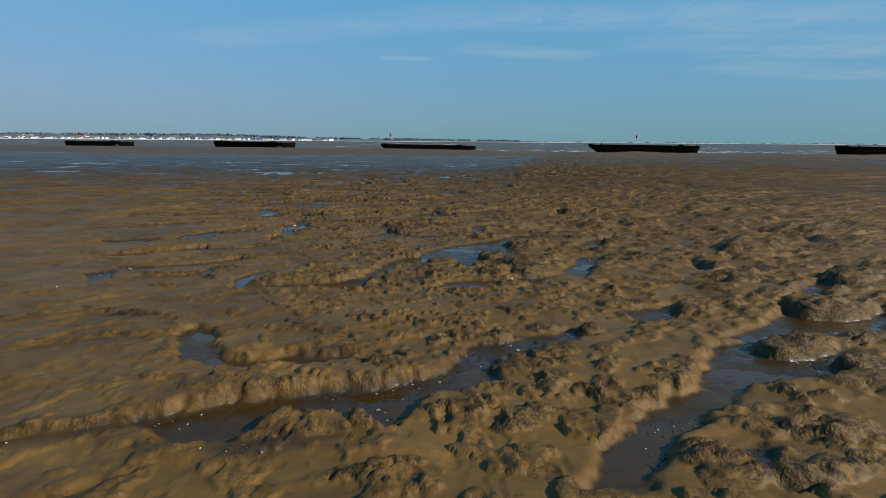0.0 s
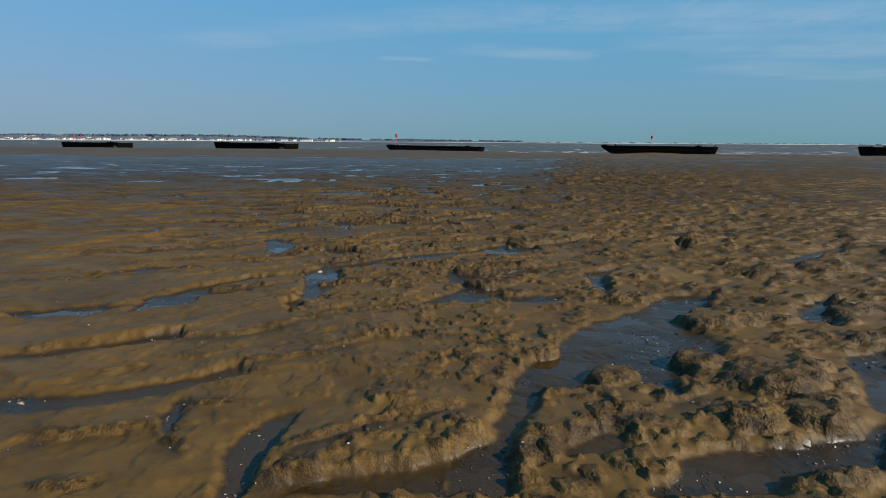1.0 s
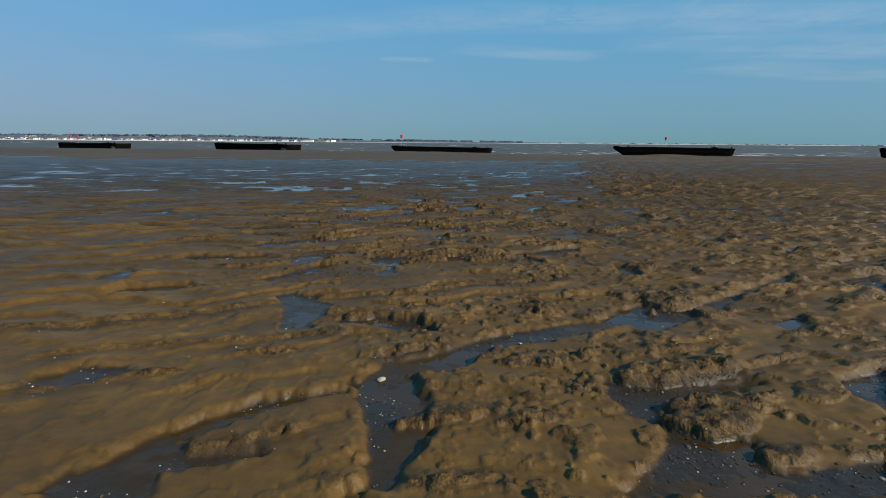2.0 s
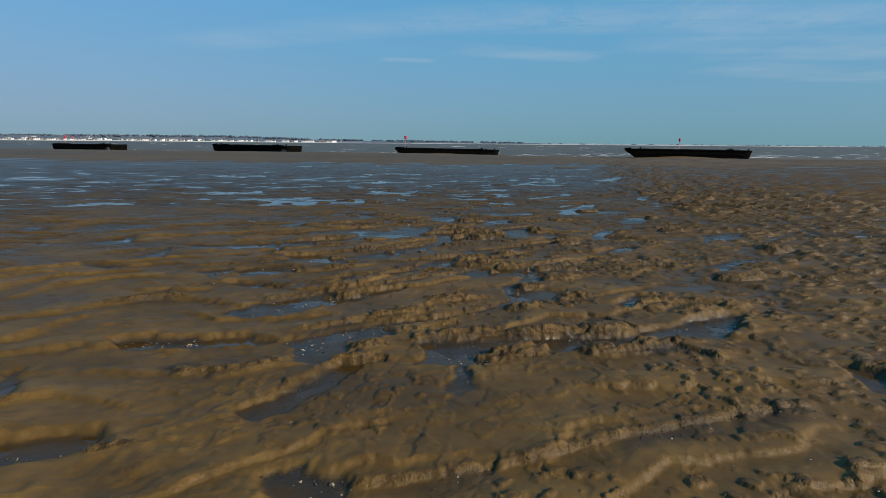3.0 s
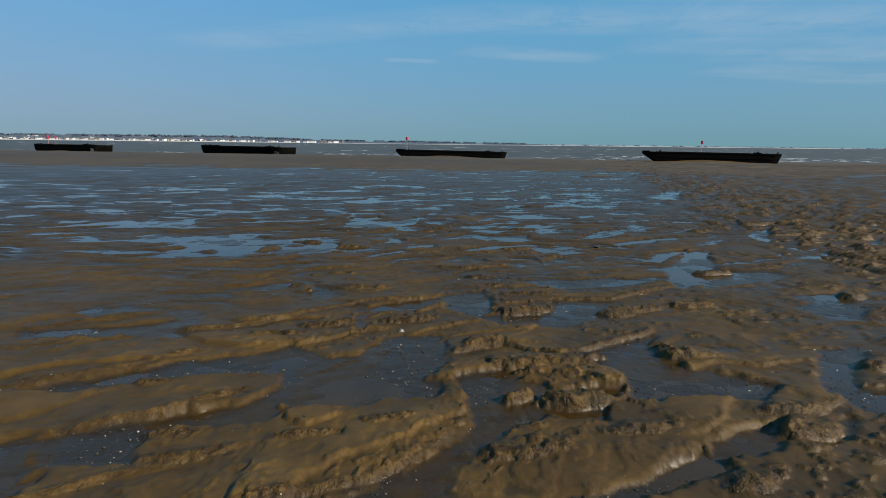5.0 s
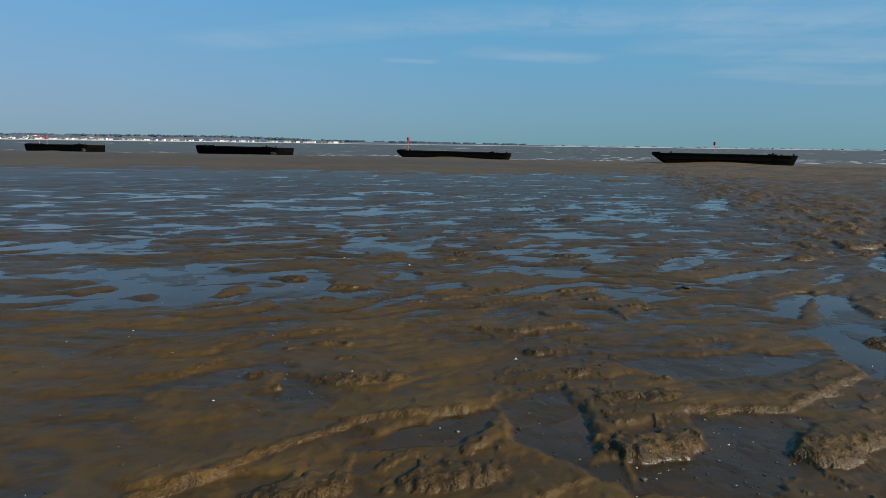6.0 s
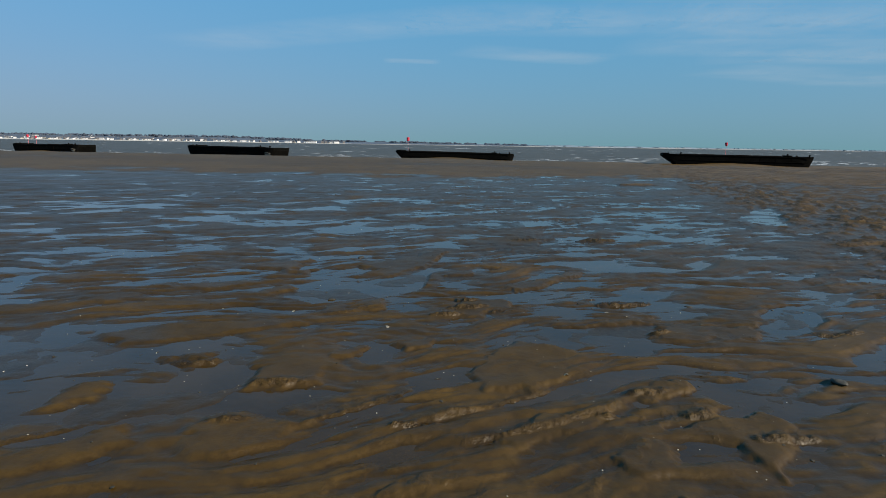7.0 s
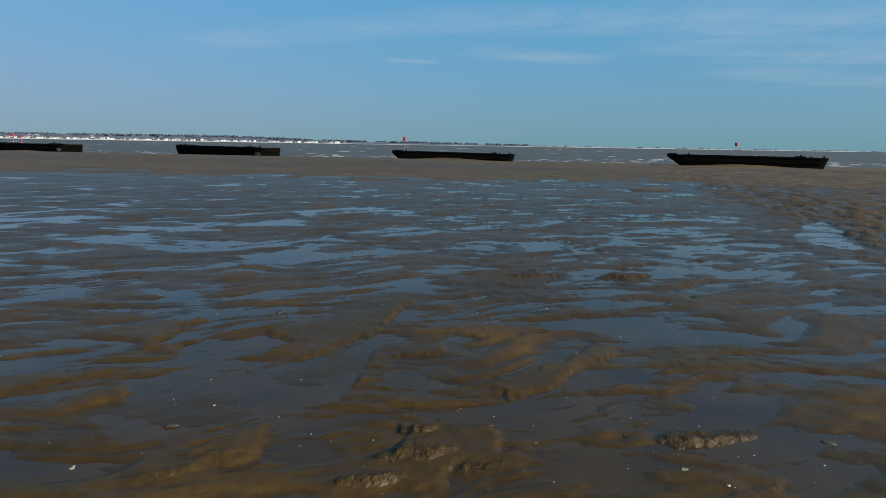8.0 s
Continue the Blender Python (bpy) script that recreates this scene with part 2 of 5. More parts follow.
def scarp(high, *foot):
    """A small broken step, by its foot, the high side to the north."""
    SCARPS.append((high, foot))


def clods(*rows):
    """Torn lumps: middle, half length, half breadth, height."""
    CLODS.extend(rows)


hollow((-0.41, -2.94), (-0.34, -2.69), (-0.16, -2.79), (0.06, -3.28), (0.33, -3.49), (0.62, -3.55), (0.93, -3.41), (1.57, -3.4), (1.2, -3.6), (0.58, -3.72), (0.05, -3.67), (-0.15, -3.5))
hollow((-3.15, -0.57), (-2.88, -0.38), (-2.5, -1), (-2.6, -1.21))
hollow((-0.69, -0.88), (-0.54, -0.65), (-0.5, -1.16))
hollow((0.22, -4.62), (0.7, -4.32), (1.35, -4.13), (1.96, -3.95), (2.37, -3.65), (2.57, -3.09), (2.98, -2.89), (2.78, -3.45), (2.76, -3.9), (2.34, -4.04), (2, -4.56), (1.61, -4.46), (1.1, -4.43), (1.01, -4.83), (0.59, -4.91))
hollow((2.98, -2.86), (3.34, -2.74), (3.79, -2.52), (3.8, -2.76), (3.3, -2.99), (2.84, -3.32))
hollow((8.59, 0.69), (8.67, 0.54), (7.83, -0.45), (6.55, -1.78), (6.89, -2.06), (7.65, -1.6), (7.12, -2.31), (6.57, -2.52), (5.58, -2.73), (5.27, -2.67), (5.92, -2.21), (7.16, -0.78))
hollow((4.99, -2.92), (5.58, -2.73), (5.4, -3.17), (6.27, -2.96), (6.2, -3.25), (5.84, -3.51), (4.93, -3.78), (4.55, -4.09), (4.5, -3.8))
hollow((4.5, -3.8), (4.55, -4.09), (3.98, -4.66), (3.72, -4.99), (3.54, -5.22), (3.25, -5.24), (3.54, -4.75), (3.92, -4.29))
hollow((1.35, 0.69), (2.08, 1.44), (2.82, 2.29), (3.75, 3.18), (3.54, 2.18), (2.78, 0.59), (2.45, 0.65))
hollow((4.42, -1.81), (5.19, -1.54), (4.95, -2.08), (4.49, -2.21))
hollow((4.06, -0.07), (4.5, 0.8), (4.67, 0.72), (4.32, -0.22))
hollow((6.33, 1.06), (6.4, 0.65), (6.32, 0.26), (6.19, 0.36))
hollow((4.36, -4.74), (4.51, -4.7), (4.55, -5.08), (4.41, -5.16))
hollow((10.07, 5.24), (9.92, 4.17), (9.69, 3.01), (9.48, 3.44))
scarp(.03, (-2.57, -2.67), (-1.86, -2.34), (-0.73, -2.56))
scarp(.03, (-1.64, -3.34), (-1.02, -3.08), (-0.5, -2.97), (-0.28, -2.83))
scarp(.09, (-0.55, -4.93), (-0.09, -4.76), (0.33, -4.59), (0.8, -4.33), (1.35, -4.12), (1.96, -3.97), (2.42, -3.67))
scarp(.03, (1.02, -3.35), (1.53, -3.18))
scarp(.03, (-0.23, -1.03), (1.03, -0.65), (2.24, -0.06), (3.25, 0.58))
scarp(.04, (1.08, -4.9), (1.47, -4.82), (1.82, -4.69))
scarp(.05, (4.84, -0.32), (5.55, -0.4), (6.25, -0.44))
clods((2.5, -4.33, 0.27, 0.1, 0.03), (3.11, -3.53, 0.35, 0.13, 0.04), (3.25, -3.81, 0.16, 0.08, 0.03), (2.84, -2.85, 0.3, 0.15, 0.04), (3.41, -2.49, 0.18, 0.16, 0.05), (3.85, -2.56, 0.16, 0.15, 0.06), (4.46, -1.12, 0.15, 0.13, 0.07))
clods((5.24, -1.78, 0.23, 0.21, 0.09), (6.54, -0.29, 0.37, 0.28, 0.09), (6.94, -1.6, 0.53, 0.39, 0.11), (5.69, -2.96, 0.39, 0.21, 0.06), (6.54, -2.7, 0.23, 0.18, 0.05), (6.06, -3.36, 0.2, 0.18, 0.06))
clods((4.1, -4.85, 0.25, 0.13, 0.04), (5.08, -4.46, 0.38, 0.23, 0.07), (4.68, -4.96, 0.45, 0.16, 0.04), (2.15, -5.07, 0.1, 0.07, 0.03), (1.87, -5.19, 0.2, 0.07, 0.03), (2.92, -4.53, 0.16, 0.11, 0.03))
clods((3.57, 0.62, 0.45, 0.41, 0.11), (7.95, 2.14, 0.68, 0.55, 0.11), (10.19, 4.27, 0.99, 0.83, 0.11), (1.83, -3.55, 0.2, 0.15, 0.05), (8.19, -0.17, 0.39, 0.35, 0.11), (5.51, 0.94, 0.38, 0.2, 0.06), (-1.25, -2.43, 0.16, 0.07, 0.03))
hollow((-2.96, -0.09), (-2.3, -0.01), (-1.8, 0.2), (-1.28, 0.57), (-1.17, 0.43), (-1.56, 0.21), (-1.88, -0.15), (-2.48, -0.31), (-2.74, -0.33))
hollow((-3.31, 2.38), (-3.15, 3.04), (-2.9, 3.34), (-2.74, 2.42), (-3.25, 2.06))
hollow((-4.66, 1.97), (-3.94, 2.23), (-3.41, 2.31), (-3.71, 1.92), (-4.43, 1.78))
hollow((-3.65, 0.69), (-2.81, 1.09), (-2.3, 1.36), (-2.2, 1.29), (-2.71, 0.95), (-3.16, 0.78))
hollow((-1.66, 3.91), (-1.38, 4.55), (-1.1, 3.78), (-1.12, 3.17), (-1.39, 3.01))
hollow((-3.27, 6.51), (-2.92, 6.84), (-2.58, 5.99), (-2.72, 5.62))
hollow((-1.49, 2.62), (-1.31, 2.51), (-1.21, 2.18), (-1.33, 2.13))
hollow((3.58, 3.25), (4.25, 3.3), (3.38, 2.06), (3.47, 1.55), (3.29, 1.09), (2.82, 0.87), (2.58, 0.3), (2.34, 0.49), (2.57, 1.05), (2.46, 1.26), (2.23, 1.99), (2.88, 2.44))
hollow((2.23, 1.99), (2.46, 1.26), (2.04, 0.89), (1.9, 0.41), (1.47, 0.28), (1.28, -0.18), (1.12, -0.57), (1.01, -0.5), (1.11, -0.11), (1.19, 0.27), (1.38, 0.72), (1.87, 1.45))
hollow((1.13, -0.53), (1.05, -1.05), (0.71, -1.07), (0.74, -0.72), (1.01, -0.54))
hollow((5.06, 2.8), (5.84, 3.35), (5.41, 2.49), (5.07, 2.17), (4.72, 2.35))
hollow((4.53, 1.1), (5.07, 1.34), (4.11, 0.06), (4.05, 0.14), (4.22, 0.44))
hollow((2.5, -0.56), (3.08, -0.46), (3.7, -0.28), (4.04, -0.03), (3.55, -0.69), (3.2, -0.74), (2.86, -0.79), (2.62, -0.97), (1.94, -1.01), (2.15, -0.88))
hollow((1.51, -0.55), (1.93, -0.31), (2, -0.34), (1.87, -0.53), (1.53, -0.64))
hollow((5.89, 4.98), (6.75, 5.81), (8.51, 7.09), (8.42, 6.8), (6.63, 5.44), (6.13, 4.99))
hollow((5.69, 8.19), (6.04, 8.59), (5.17, 6.56), (4.89, 6.27))
hollow((2.68, 4.03), (2.89, 4.22), (2.86, 3.43), (2.67, 3.28))
hollow((0.69, 4.07), (0.95, 4.08), (1.26, 3.32), (1.1, 3.17), (0.78, 3.44))
hollow((1.14, 6), (2.13, 6.74), (2.2, 6.34), (1.5, 5.77))
hollow((-1.49, -0.26), (-1.46, -0.08), (-1.34, -0.29), (-1.28, -0.56))
hollow((-0.78, -0.67), (-0.71, -0.45), (-0.5, -0.2), (-0.51, -0.66), (-0.57, -0.97), (-0.53, -1.14), (-0.6, -1.14))
hollow((-0.22, -1.05), (0.68, -0.78), (0.69, -1.07), (-0.2, -1.12))
scarp(.03, (-3.58, 0.67), (-3, 0.95), (-2.29, 1.22), (-1.59, 1.3), (-1.22, 1.61), (-0.7, 2.12), (-0.05, 2.31), (0.51, 2.97))
scarp(.03, (-0.76, 0.77), (-0.45, 1.06), (-0.04, 1.39), (0.58, 1.51))
scarp(.03, (-1.34, 0.48), (-1, 0.69), (-0.75, 0.75))
scarp(.05, (-2.01, -0.69), (-1.43, -0.51), (-1.19, -0.71))
scarp(.09, (-0.28, -1.08), (-0.02, -1.01), (0.32, -0.94), (0.68, -0.71), (1.04, -0.59))
scarp(.05, (-0.23, -0.66), (0, -0.45), (0.3, -0.27), (0.65, -0.17))
scarp(.02, (-5.96, 3.26), (-4.91, 3.55), (-3.88, 4.04))
clods((3.87, 2.2, 0.61, 0.32, 0.1), (2.12, 0.59, 0.24, 0.19, 0.06), (3, 0.9, 0.26, 0.22, 0.07), (3.12, 0.51, 0.17, 0.15, 0.05), (3, -0.12, 0.24, 0.22, 0.07), (3.48, -0.06, 0.29, 0.26, 0.09), (3.59, 0.62, 0.15, 0.13, 0.04))
clods((1.6, 1.06, 0.19, 0.09, 0.03), (1.29, -0.62, 0.18, 0.15, 0.04), (2.94, 2.96, 0.33, 0.21, 0.06), (1.23, 3.68, 0.45, 0.24, 0.07), (0.96, 0.77, 0.1, 0.09, 0.04), (5.59, 4.52, 0.48, 0.33, 0.1), (6.67, 4.8, 0.41, 0.37, 0.11))
clods((5.67, 3.03, 0.11, 0.1, 0.05), (5.57, 2.58, 0.36, 0.21, 0.06), (5, 1.67, 0.24, 0.21, 0.07), (5.55, 7.14, 0.35, 0.31, 0.11), (2.06, 6.83, 0.4, 0.26, 0.08), (3.12, -0.84, 0.34, 0.12, 0.03), (0.14, -0.55, 0.17, 0.09, 0.03))
clods((-1.14, -0.11, 0.18, 0.06, 0.03), (-1.61, -1.14, 0.18, 0.07, 0.03), (0.02, 2.4, 0.07, 0.06, 0.03), (-1.26, 2.25, 0.14, 0.1, 0.03), (8.11, 10.31, 0.37, 0.34, 0.11), (9.41, 8.07, 0.38, 0.34, 0.11))
hollow((-4.7, 4.11), (-4.5, 4.28), (-4.03, 4.36), (-3.89, 4.2), (-4.3, 3.94), (-4.56, 3.95))
hollow((-6.61, 7.68), (-6.56, 8.34), (-6.23, 7.89), (-6.12, 7.38), (-6.53, 7.45))
hollow((-5.94, 6.5), (-5.83, 7.08), (-5, 7.29), (-4.71, 7.07), (-5.57, 6.8), (-5.79, 6.51))
hollow((-4.03, 7.7), (-3.64, 8.16), (-3.29, 9.02), (-3.16, 8.72), (-3.43, 8.1), (-3.79, 7.54))
hollow((-3.44, 6.81), (-3.24, 6.97), (-2.62, 6.48), (-2.56, 6.12), (-2.75, 5.89), (-2.57, 5.51), (-2.88, 5.45), (-3.07, 6.09))
hollow((-2.33, 5.92), (-1.93, 6.06), (-1.19, 5.7), (-1.14, 5.51), (-1.58, 5.58), (-2.29, 5.76))
hollow((-2.21, 8.27), (-2.12, 8.8), (-1.99, 8.28))
hollow((-1.79, 4.12), (-1.45, 4.63), (-0.9, 5.02), (-0.47, 5.38), (-0.48, 5.05), (-0.72, 4.67), (-0.94, 4.47), (-1.41, 4.35), (-1.34, 3.83), (-1.6, 3.9))
hollow((-0.47, 5.38), (0.08, 5.68), (0.88, 6.03), (1.29, 6.5), (1.75, 6.77), (2.34, 6.74), (1.84, 6.03), (1.21, 5.95), (0.36, 5.43), (-0.1, 5.23), (-0.48, 5.1))
hollow((2.34, 6.74), (3.04, 7.26), (4.24, 8.29), (4.79, 8.78), (4.47, 8.31), (3.2, 7.27), (2.37, 6.46), (1.84, 6.03))
hollow((-1.39, 3.83), (-1.03, 3.53), (-1.09, 3.18), (-1.21, 2.85), (-1.26, 2.66), (-1.4, 2.65), (-1.38, 3.16))
hollow((-3.44, 2.54), (-3.36, 2.73), (-3.07, 3), (-2.75, 3.16), (-2.72, 2.95), (-2.23, 3.01), (-2.38, 2.9), (-2.88, 2.75), (-3.12, 2.56))
hollow((-3.12, 3.06), (-2.85, 3.43), (-2.38, 3.75), (-1.81, 3.99), (-2.34, 3.63), (-2.81, 3.19))
hollow((0.55, 4.32), (1.14, 4.19), (1.92, 4.46), (1.91, 4.34), (1.18, 4.03), (0.92, 3.73), (0.77, 3.68), (0.57, 3.76), (0.51, 4.04))
hollow((0.77, 3.68), (0.92, 3.73), (1.03, 3.57), (1.37, 3.4), (1.24, 2.99), (0.73, 2.84), (0.71, 3.21))
hollow((0.71, 3.21), (1.24, 2.99), (2.16, 3.16), (1.92, 2.84), (0.27, 2.75), (0.5, 3))
hollow((2.77, 4.51), (3.38, 4.8), (2.7, 3.88), (2.64, 4.17))
hollow((3, 6.17), (3.49, 6.42), (3.38, 5.9), (3.1, 5.88))
hollow((6.05, 10.94), (6.74, 11.3), (5.83, 10.11), (5.6, 10.35))
hollow((4.67, 11.93), (5.1, 12.18), (4.42, 10.81), (4.25, 10.8))
hollow((5.27, 8.37), (6.06, 8.72), (5.83, 8.06), (5.1, 7.85))
hollow((1.87, 9.1), (2.16, 8.91), (2.04, 8.21), (1.85, 8.49))
hollow((4.2, 9.73), (4.5, 9.9), (4.08, 9.27))
scarp(.04, (-5.95, 5.08), (-5.47, 5.29), (-4.4, 5.76), (-3.85, 6.12), (-3.29, 6.4))
scarp(.04, (-2.7, 6.78), (-1.78, 7.03), (-0.97, 7.39), (0.27, 7.9), (0.82, 8.01))
scarp(.03, (-2.42, 6), (-1.95, 6.14), (-1.4, 6.45))
scarp(.04, (-4.7, 3.69), (-4.58, 3.91))
scarp(.06, (-1.63, 4.71), (-1.25, 4.9), (-1, 5.07))
scarp(.04, (-2.77, 2.96), (-2.34, 3.09), (-2.1, 3.22))
scarp(.07, (0.65, 4.22), (1.19, 4.31), (2.02, 4.67), (2.45, 4.85))
scarp(.03, (-4.86, 4.53), (-4.45, 4.78), (-3.22, 5.01), (-2.19, 5.33))
clods((1.36, 3.9, 0.5, 0.18, 0.06), (1.48, 3.22, 0.23, 0.13, 0.04), (1.21, 4.53, 0.65, 0.23, 0.06), (-0.57, 4.77, 0.13, 0.11, 0.03), (0.05, 4.74, 0.49, 0.17, 0.05), (1.45, 5.14, 0.35, 0.15, 0.04), (2.43, 6.41, 0.3, 0.24, 0.07))
clods((1.65, 6.44, 0.07, 0.07, 0.03), (2.09, 7.07, 0.33, 0.23, 0.07), (0.28, 6.31, 0.29, 0.18, 0.05), (0.8, 6.24, 0.25, 0.14, 0.04), (1.65, 7.17, 0.4, 0.23, 0.07), (2.45, 9.06, 0.3, 0.17, 0.05), (4.43, 8.03, 0.18, 0.16, 0.08))
clods((6.18, 10.23, 0.54, 0.48, 0.11), (4.47, 10.92, 0.3, 0.27, 0.1), (-0.85, 3.62, 0.44, 0.15, 0.05), (-0.18, 3.6, 0.24, 0.12, 0.04), (-0.85, 2.78, 0.23, 0.11, 0.03), (3.5, 5.83, 0.4, 0.14, 0.03), (4.7, 7.1, 0.35, 0.21, 0.06))
clods((-2.26, 5.34, 0.16, 0.1, 0.03), (-2.75, 4.77, 0.26, 0.1, 0.03), (-3.64, 4.19, 0.18, 0.09, 0.03), (-4.79, 7.07, 0.2, 0.1, 0.03), (-4.58, 8.57, 0.58, 0.2, 0.04), (-2.11, 5.96, 0.28, 0.1, 0.03), (-1.48, 9.2, 0.36, 0.17, 0.05), (4.12, 9.65, 0.48, 0.2, 0.06))
hollow((-10.65, 14.96), (-10.08, 15.87), (-9.71, 15.04), (-10.27, 14.77))
hollow((-8.62, 13.55), (-8.47, 14.49), (-8.07, 13.43))
hollow((-9.3, 13.03), (-8.23, 12.68), (-8.45, 12.54), (-9.14, 12.75))
hollow((-6.87, 12.53), (-6.42, 12.74), (-6.16, 12.33), (-6.44, 12.2))
hollow((-7.12, 11.07), (-6.66, 11.37), (-6.69, 10.94))
hollow((-5.92, 11.8), (-5.29, 11.85), (-5.37, 11.55))
hollow((-5.68, 13.89), (-5.17, 14.07), (-4.53, 13.78), (-4.65, 13.54), (-5.21, 13.59))
hollow((-4.43, 12.16), (-4.05, 12.49), (-4.1, 12.04))
hollow((-6.42, 14.26), (-6.01, 14.78), (-6.15, 14.1))
hollow((-5.34, 10.27), (-5.09, 10.68), (-4.51, 11.09), (-3.79, 11.3), (-3.31, 11.6), (-3.04, 11.71), (-3.15, 11.43), (-3.61, 11.07), (-4.03, 10.75), (-4.53, 10.21), (-4.99, 10.12))
hollow((-6.07, 9.16), (-5.6, 9.27), (-4.67, 9.41), (-4.24, 9.28), (-4.7, 9.14), (-5.29, 9.03), (-5.88, 8.96))
hollow((-4.24, 9.28), (-3.71, 9.64), (-3.19, 9.97), (-2.67, 10.21), (-2.03, 10.49), (-2.47, 10.12), (-3.07, 9.87), (-2.94, 9.61), (-3.46, 9.4), (-3.39, 9.11), (-3.54, 8.77), (-3.88, 8.75), (-3.92, 9.15))
hollow((-2.03, 10.49), (-1.65, 10.84), (-1.35, 11.23), (-1.5, 11.91), (-1.26, 12.13), (-1.19, 11.75), (-0.51, 11.76), (-0.84, 11.26), (-1.51, 10.99))
hollow((-1.08, 13.22), (-0.71, 12.98), (-0.61, 12.74), (-0.87, 12.27), (-1.26, 12.13), (-1.01, 12.71))
hollow((-2.56, 9.38), (-1.64, 9.56), (-0.7, 9.66), (-0.62, 9.43), (-0.94, 9.26), (-1.3, 9.17), (-1.96, 8.86), (-2.58, 8.83), (-2.46, 9.03))
hollow((-0.7, 9.66), (-0.23, 9.69), (0.46, 10.1), (1.28, 10.59), (1.75, 10.74), (1.03, 9.77), (0.47, 9.73), (-0.09, 9.61), (-0.43, 9.29), (-0.62, 9.43))
hollow((0.05, 11.02), (0.56, 11.6), (0.65, 11.53), (0.48, 11.05), (0.2, 10.83))
hollow((-0.58, 10.24), (-0.39, 10.48), (-0.58, 9.84))
hollow((2.42, 13.63), (3.56, 14.34), (3.84, 14.36), (2.86, 13.52), (2.36, 12.61), (2.13, 12.59), (2.68, 13.37))
hollow((5.6, 17.12), (6.46, 17.67), (5.34, 16.56))
hollow((4.82, 15.8), (5.08, 15.19), (4.33, 14.94))
hollow((4.02, 17.27), (5.24, 17.69), (4.56, 16.76), (3.54, 16.16))
hollow((0.78, 14.84), (1.64, 15.54), (1.08, 14.87))
hollow((0.94, 13.97), (1.45, 14.35), (1.4, 14.01))
hollow((-1.17, 17.11), (-0.44, 17.82), (-0.22, 16.9), (-0.86, 16.67))
hollow((-2.77, 16.39), (-2.29, 17.32), (-2.42, 16.16))
hollow((1.08, 22.02), (2.71, 24.21), (2.51, 22.79), (1.47, 21.49))
hollow((2.6, 20.37), (3.97, 20.7), (3.12, 19.69))
scarp(.04, (-7.03, 10.5), (-6.57, 10.77), (-6.26, 10.87))
scarp(.03, (-6.67, 11.49), (-6.03, 11.73))
scarp(.05, (-4.89, 10.93), (-4.42, 11.2), (-3.98, 11.53), (-3.34, 11.82), (-2.77, 12.28))
scarp(.03, (-7.05, 12.82), (-6.32, 13.22))
scarp(.03, (-9.29, 13.81), (-8.61, 14.24))
scarp(.08, (-2.56, 9.43), (-2.1, 9.62), (-1.63, 9.65), (-1.18, 9.6), (-0.78, 9.71))
scarp(.05, (-4.02, 9.68), (-3.59, 9.95), (-3.12, 10.26), (-2.7, 10.43))
scarp(.05, (-1.08, 12.75), (-0.13, 13.35), (1.07, 13.44), (2, 13.8))
scarp(.03, (-5.05, 10.25), (-4.78, 10.39))
scarp(.09, (-0.31, 9.2), (-0.02, 9.29), (0.33, 9.51), (0.6, 9.19))
clods((-2.07, 13.88, 0.27, 0.24, 0.08), (-1.16, 11.88, 0.21, 0.15, 0.05), (-0.6, 12.47, 0.26, 0.15, 0.04), (-0.35, 9.97, 0.33, 0.24, 0.07), (0.59, 11.02, 0.29, 0.22, 0.06), (-1.23, 10.84, 0.34, 0.21, 0.06), (-0.4, 11.41, 0.32, 0.14, 0.04))
clods((-3.19, 9.25, 0.23, 0.15, 0.05), (-3.21, 8.9, 0.36, 0.13, 0.03), (-2.05, 9.7, 0.42, 0.15, 0.04), (-1.2, 9.77, 0.44, 0.15, 0.04), (2.73, 12.89, 0.5, 0.33, 0.1), (4.69, 15.41, 0.41, 0.37, 0.11), (-5.09, 11.76, 0.24, 0.13, 0.04))
clods((-4.01, 11.24, 0.25, 0.09, 0.03), (-1.68, 9.02, 0.31, 0.11, 0.03), (-0.59, 9.25, 0.21, 0.13, 0.04), (1.1, 10.8, 0.34, 0.15, 0.04), (-3.29, 10.36, 0.16, 0.09, 0.03), (-2.91, 10.5, 0.23, 0.08, 0.03), (1.8, 13.55, 0.26, 0.14, 0.04), (5.71, 22.26, 0.44, 0.4, 0.11))
hollow((-8.21, 14.79), (-7.35, 15.03), (-6.5, 15.29), (-6.23, 14.94), (-6.11, 14.61), (-6.78, 14.72), (-7.18, 14.38), (-7.93, 14.47))
hollow((-7, 13.84), (-6.49, 14.03), (-6.52, 13.75))
hollow((-5.82, 13.31), (-5.56, 13.76), (-5.04, 13.98), (-4.88, 13.75), (-4.3, 13.68), (-4.08, 13.48), (-4.47, 13.41), (-4.89, 13.53), (-5.32, 13.35), (-5.57, 13.1))
hollow((-6.2, 12.58), (-5.95, 12.82), (-5.14, 12.87), (-4.97, 12.73), (-5.31, 12.57), (-5.44, 12.29), (-5.91, 12.26))
hollow((-4.87, 13.87), (-4.3, 14.03), (-4.03, 14.32), (-3.25, 14.99), (-2.97, 15.37), (-2.94, 14.84), (-3.47, 14.65), (-3.5, 14.09), (-3.99, 13.93))
hollow((-3.59, 12.54), (-3.22, 12.85), (-2.92, 13.1), (-2.87, 13.37), (-2.7, 13.79), (-2.37, 13.87), (-2.4, 13.4), (-1.94, 13.17), (-2.09, 13.08), (-2.78, 13.03), (-3.2, 12.7), (-3.4, 12.42), (-3.56, 12.41))
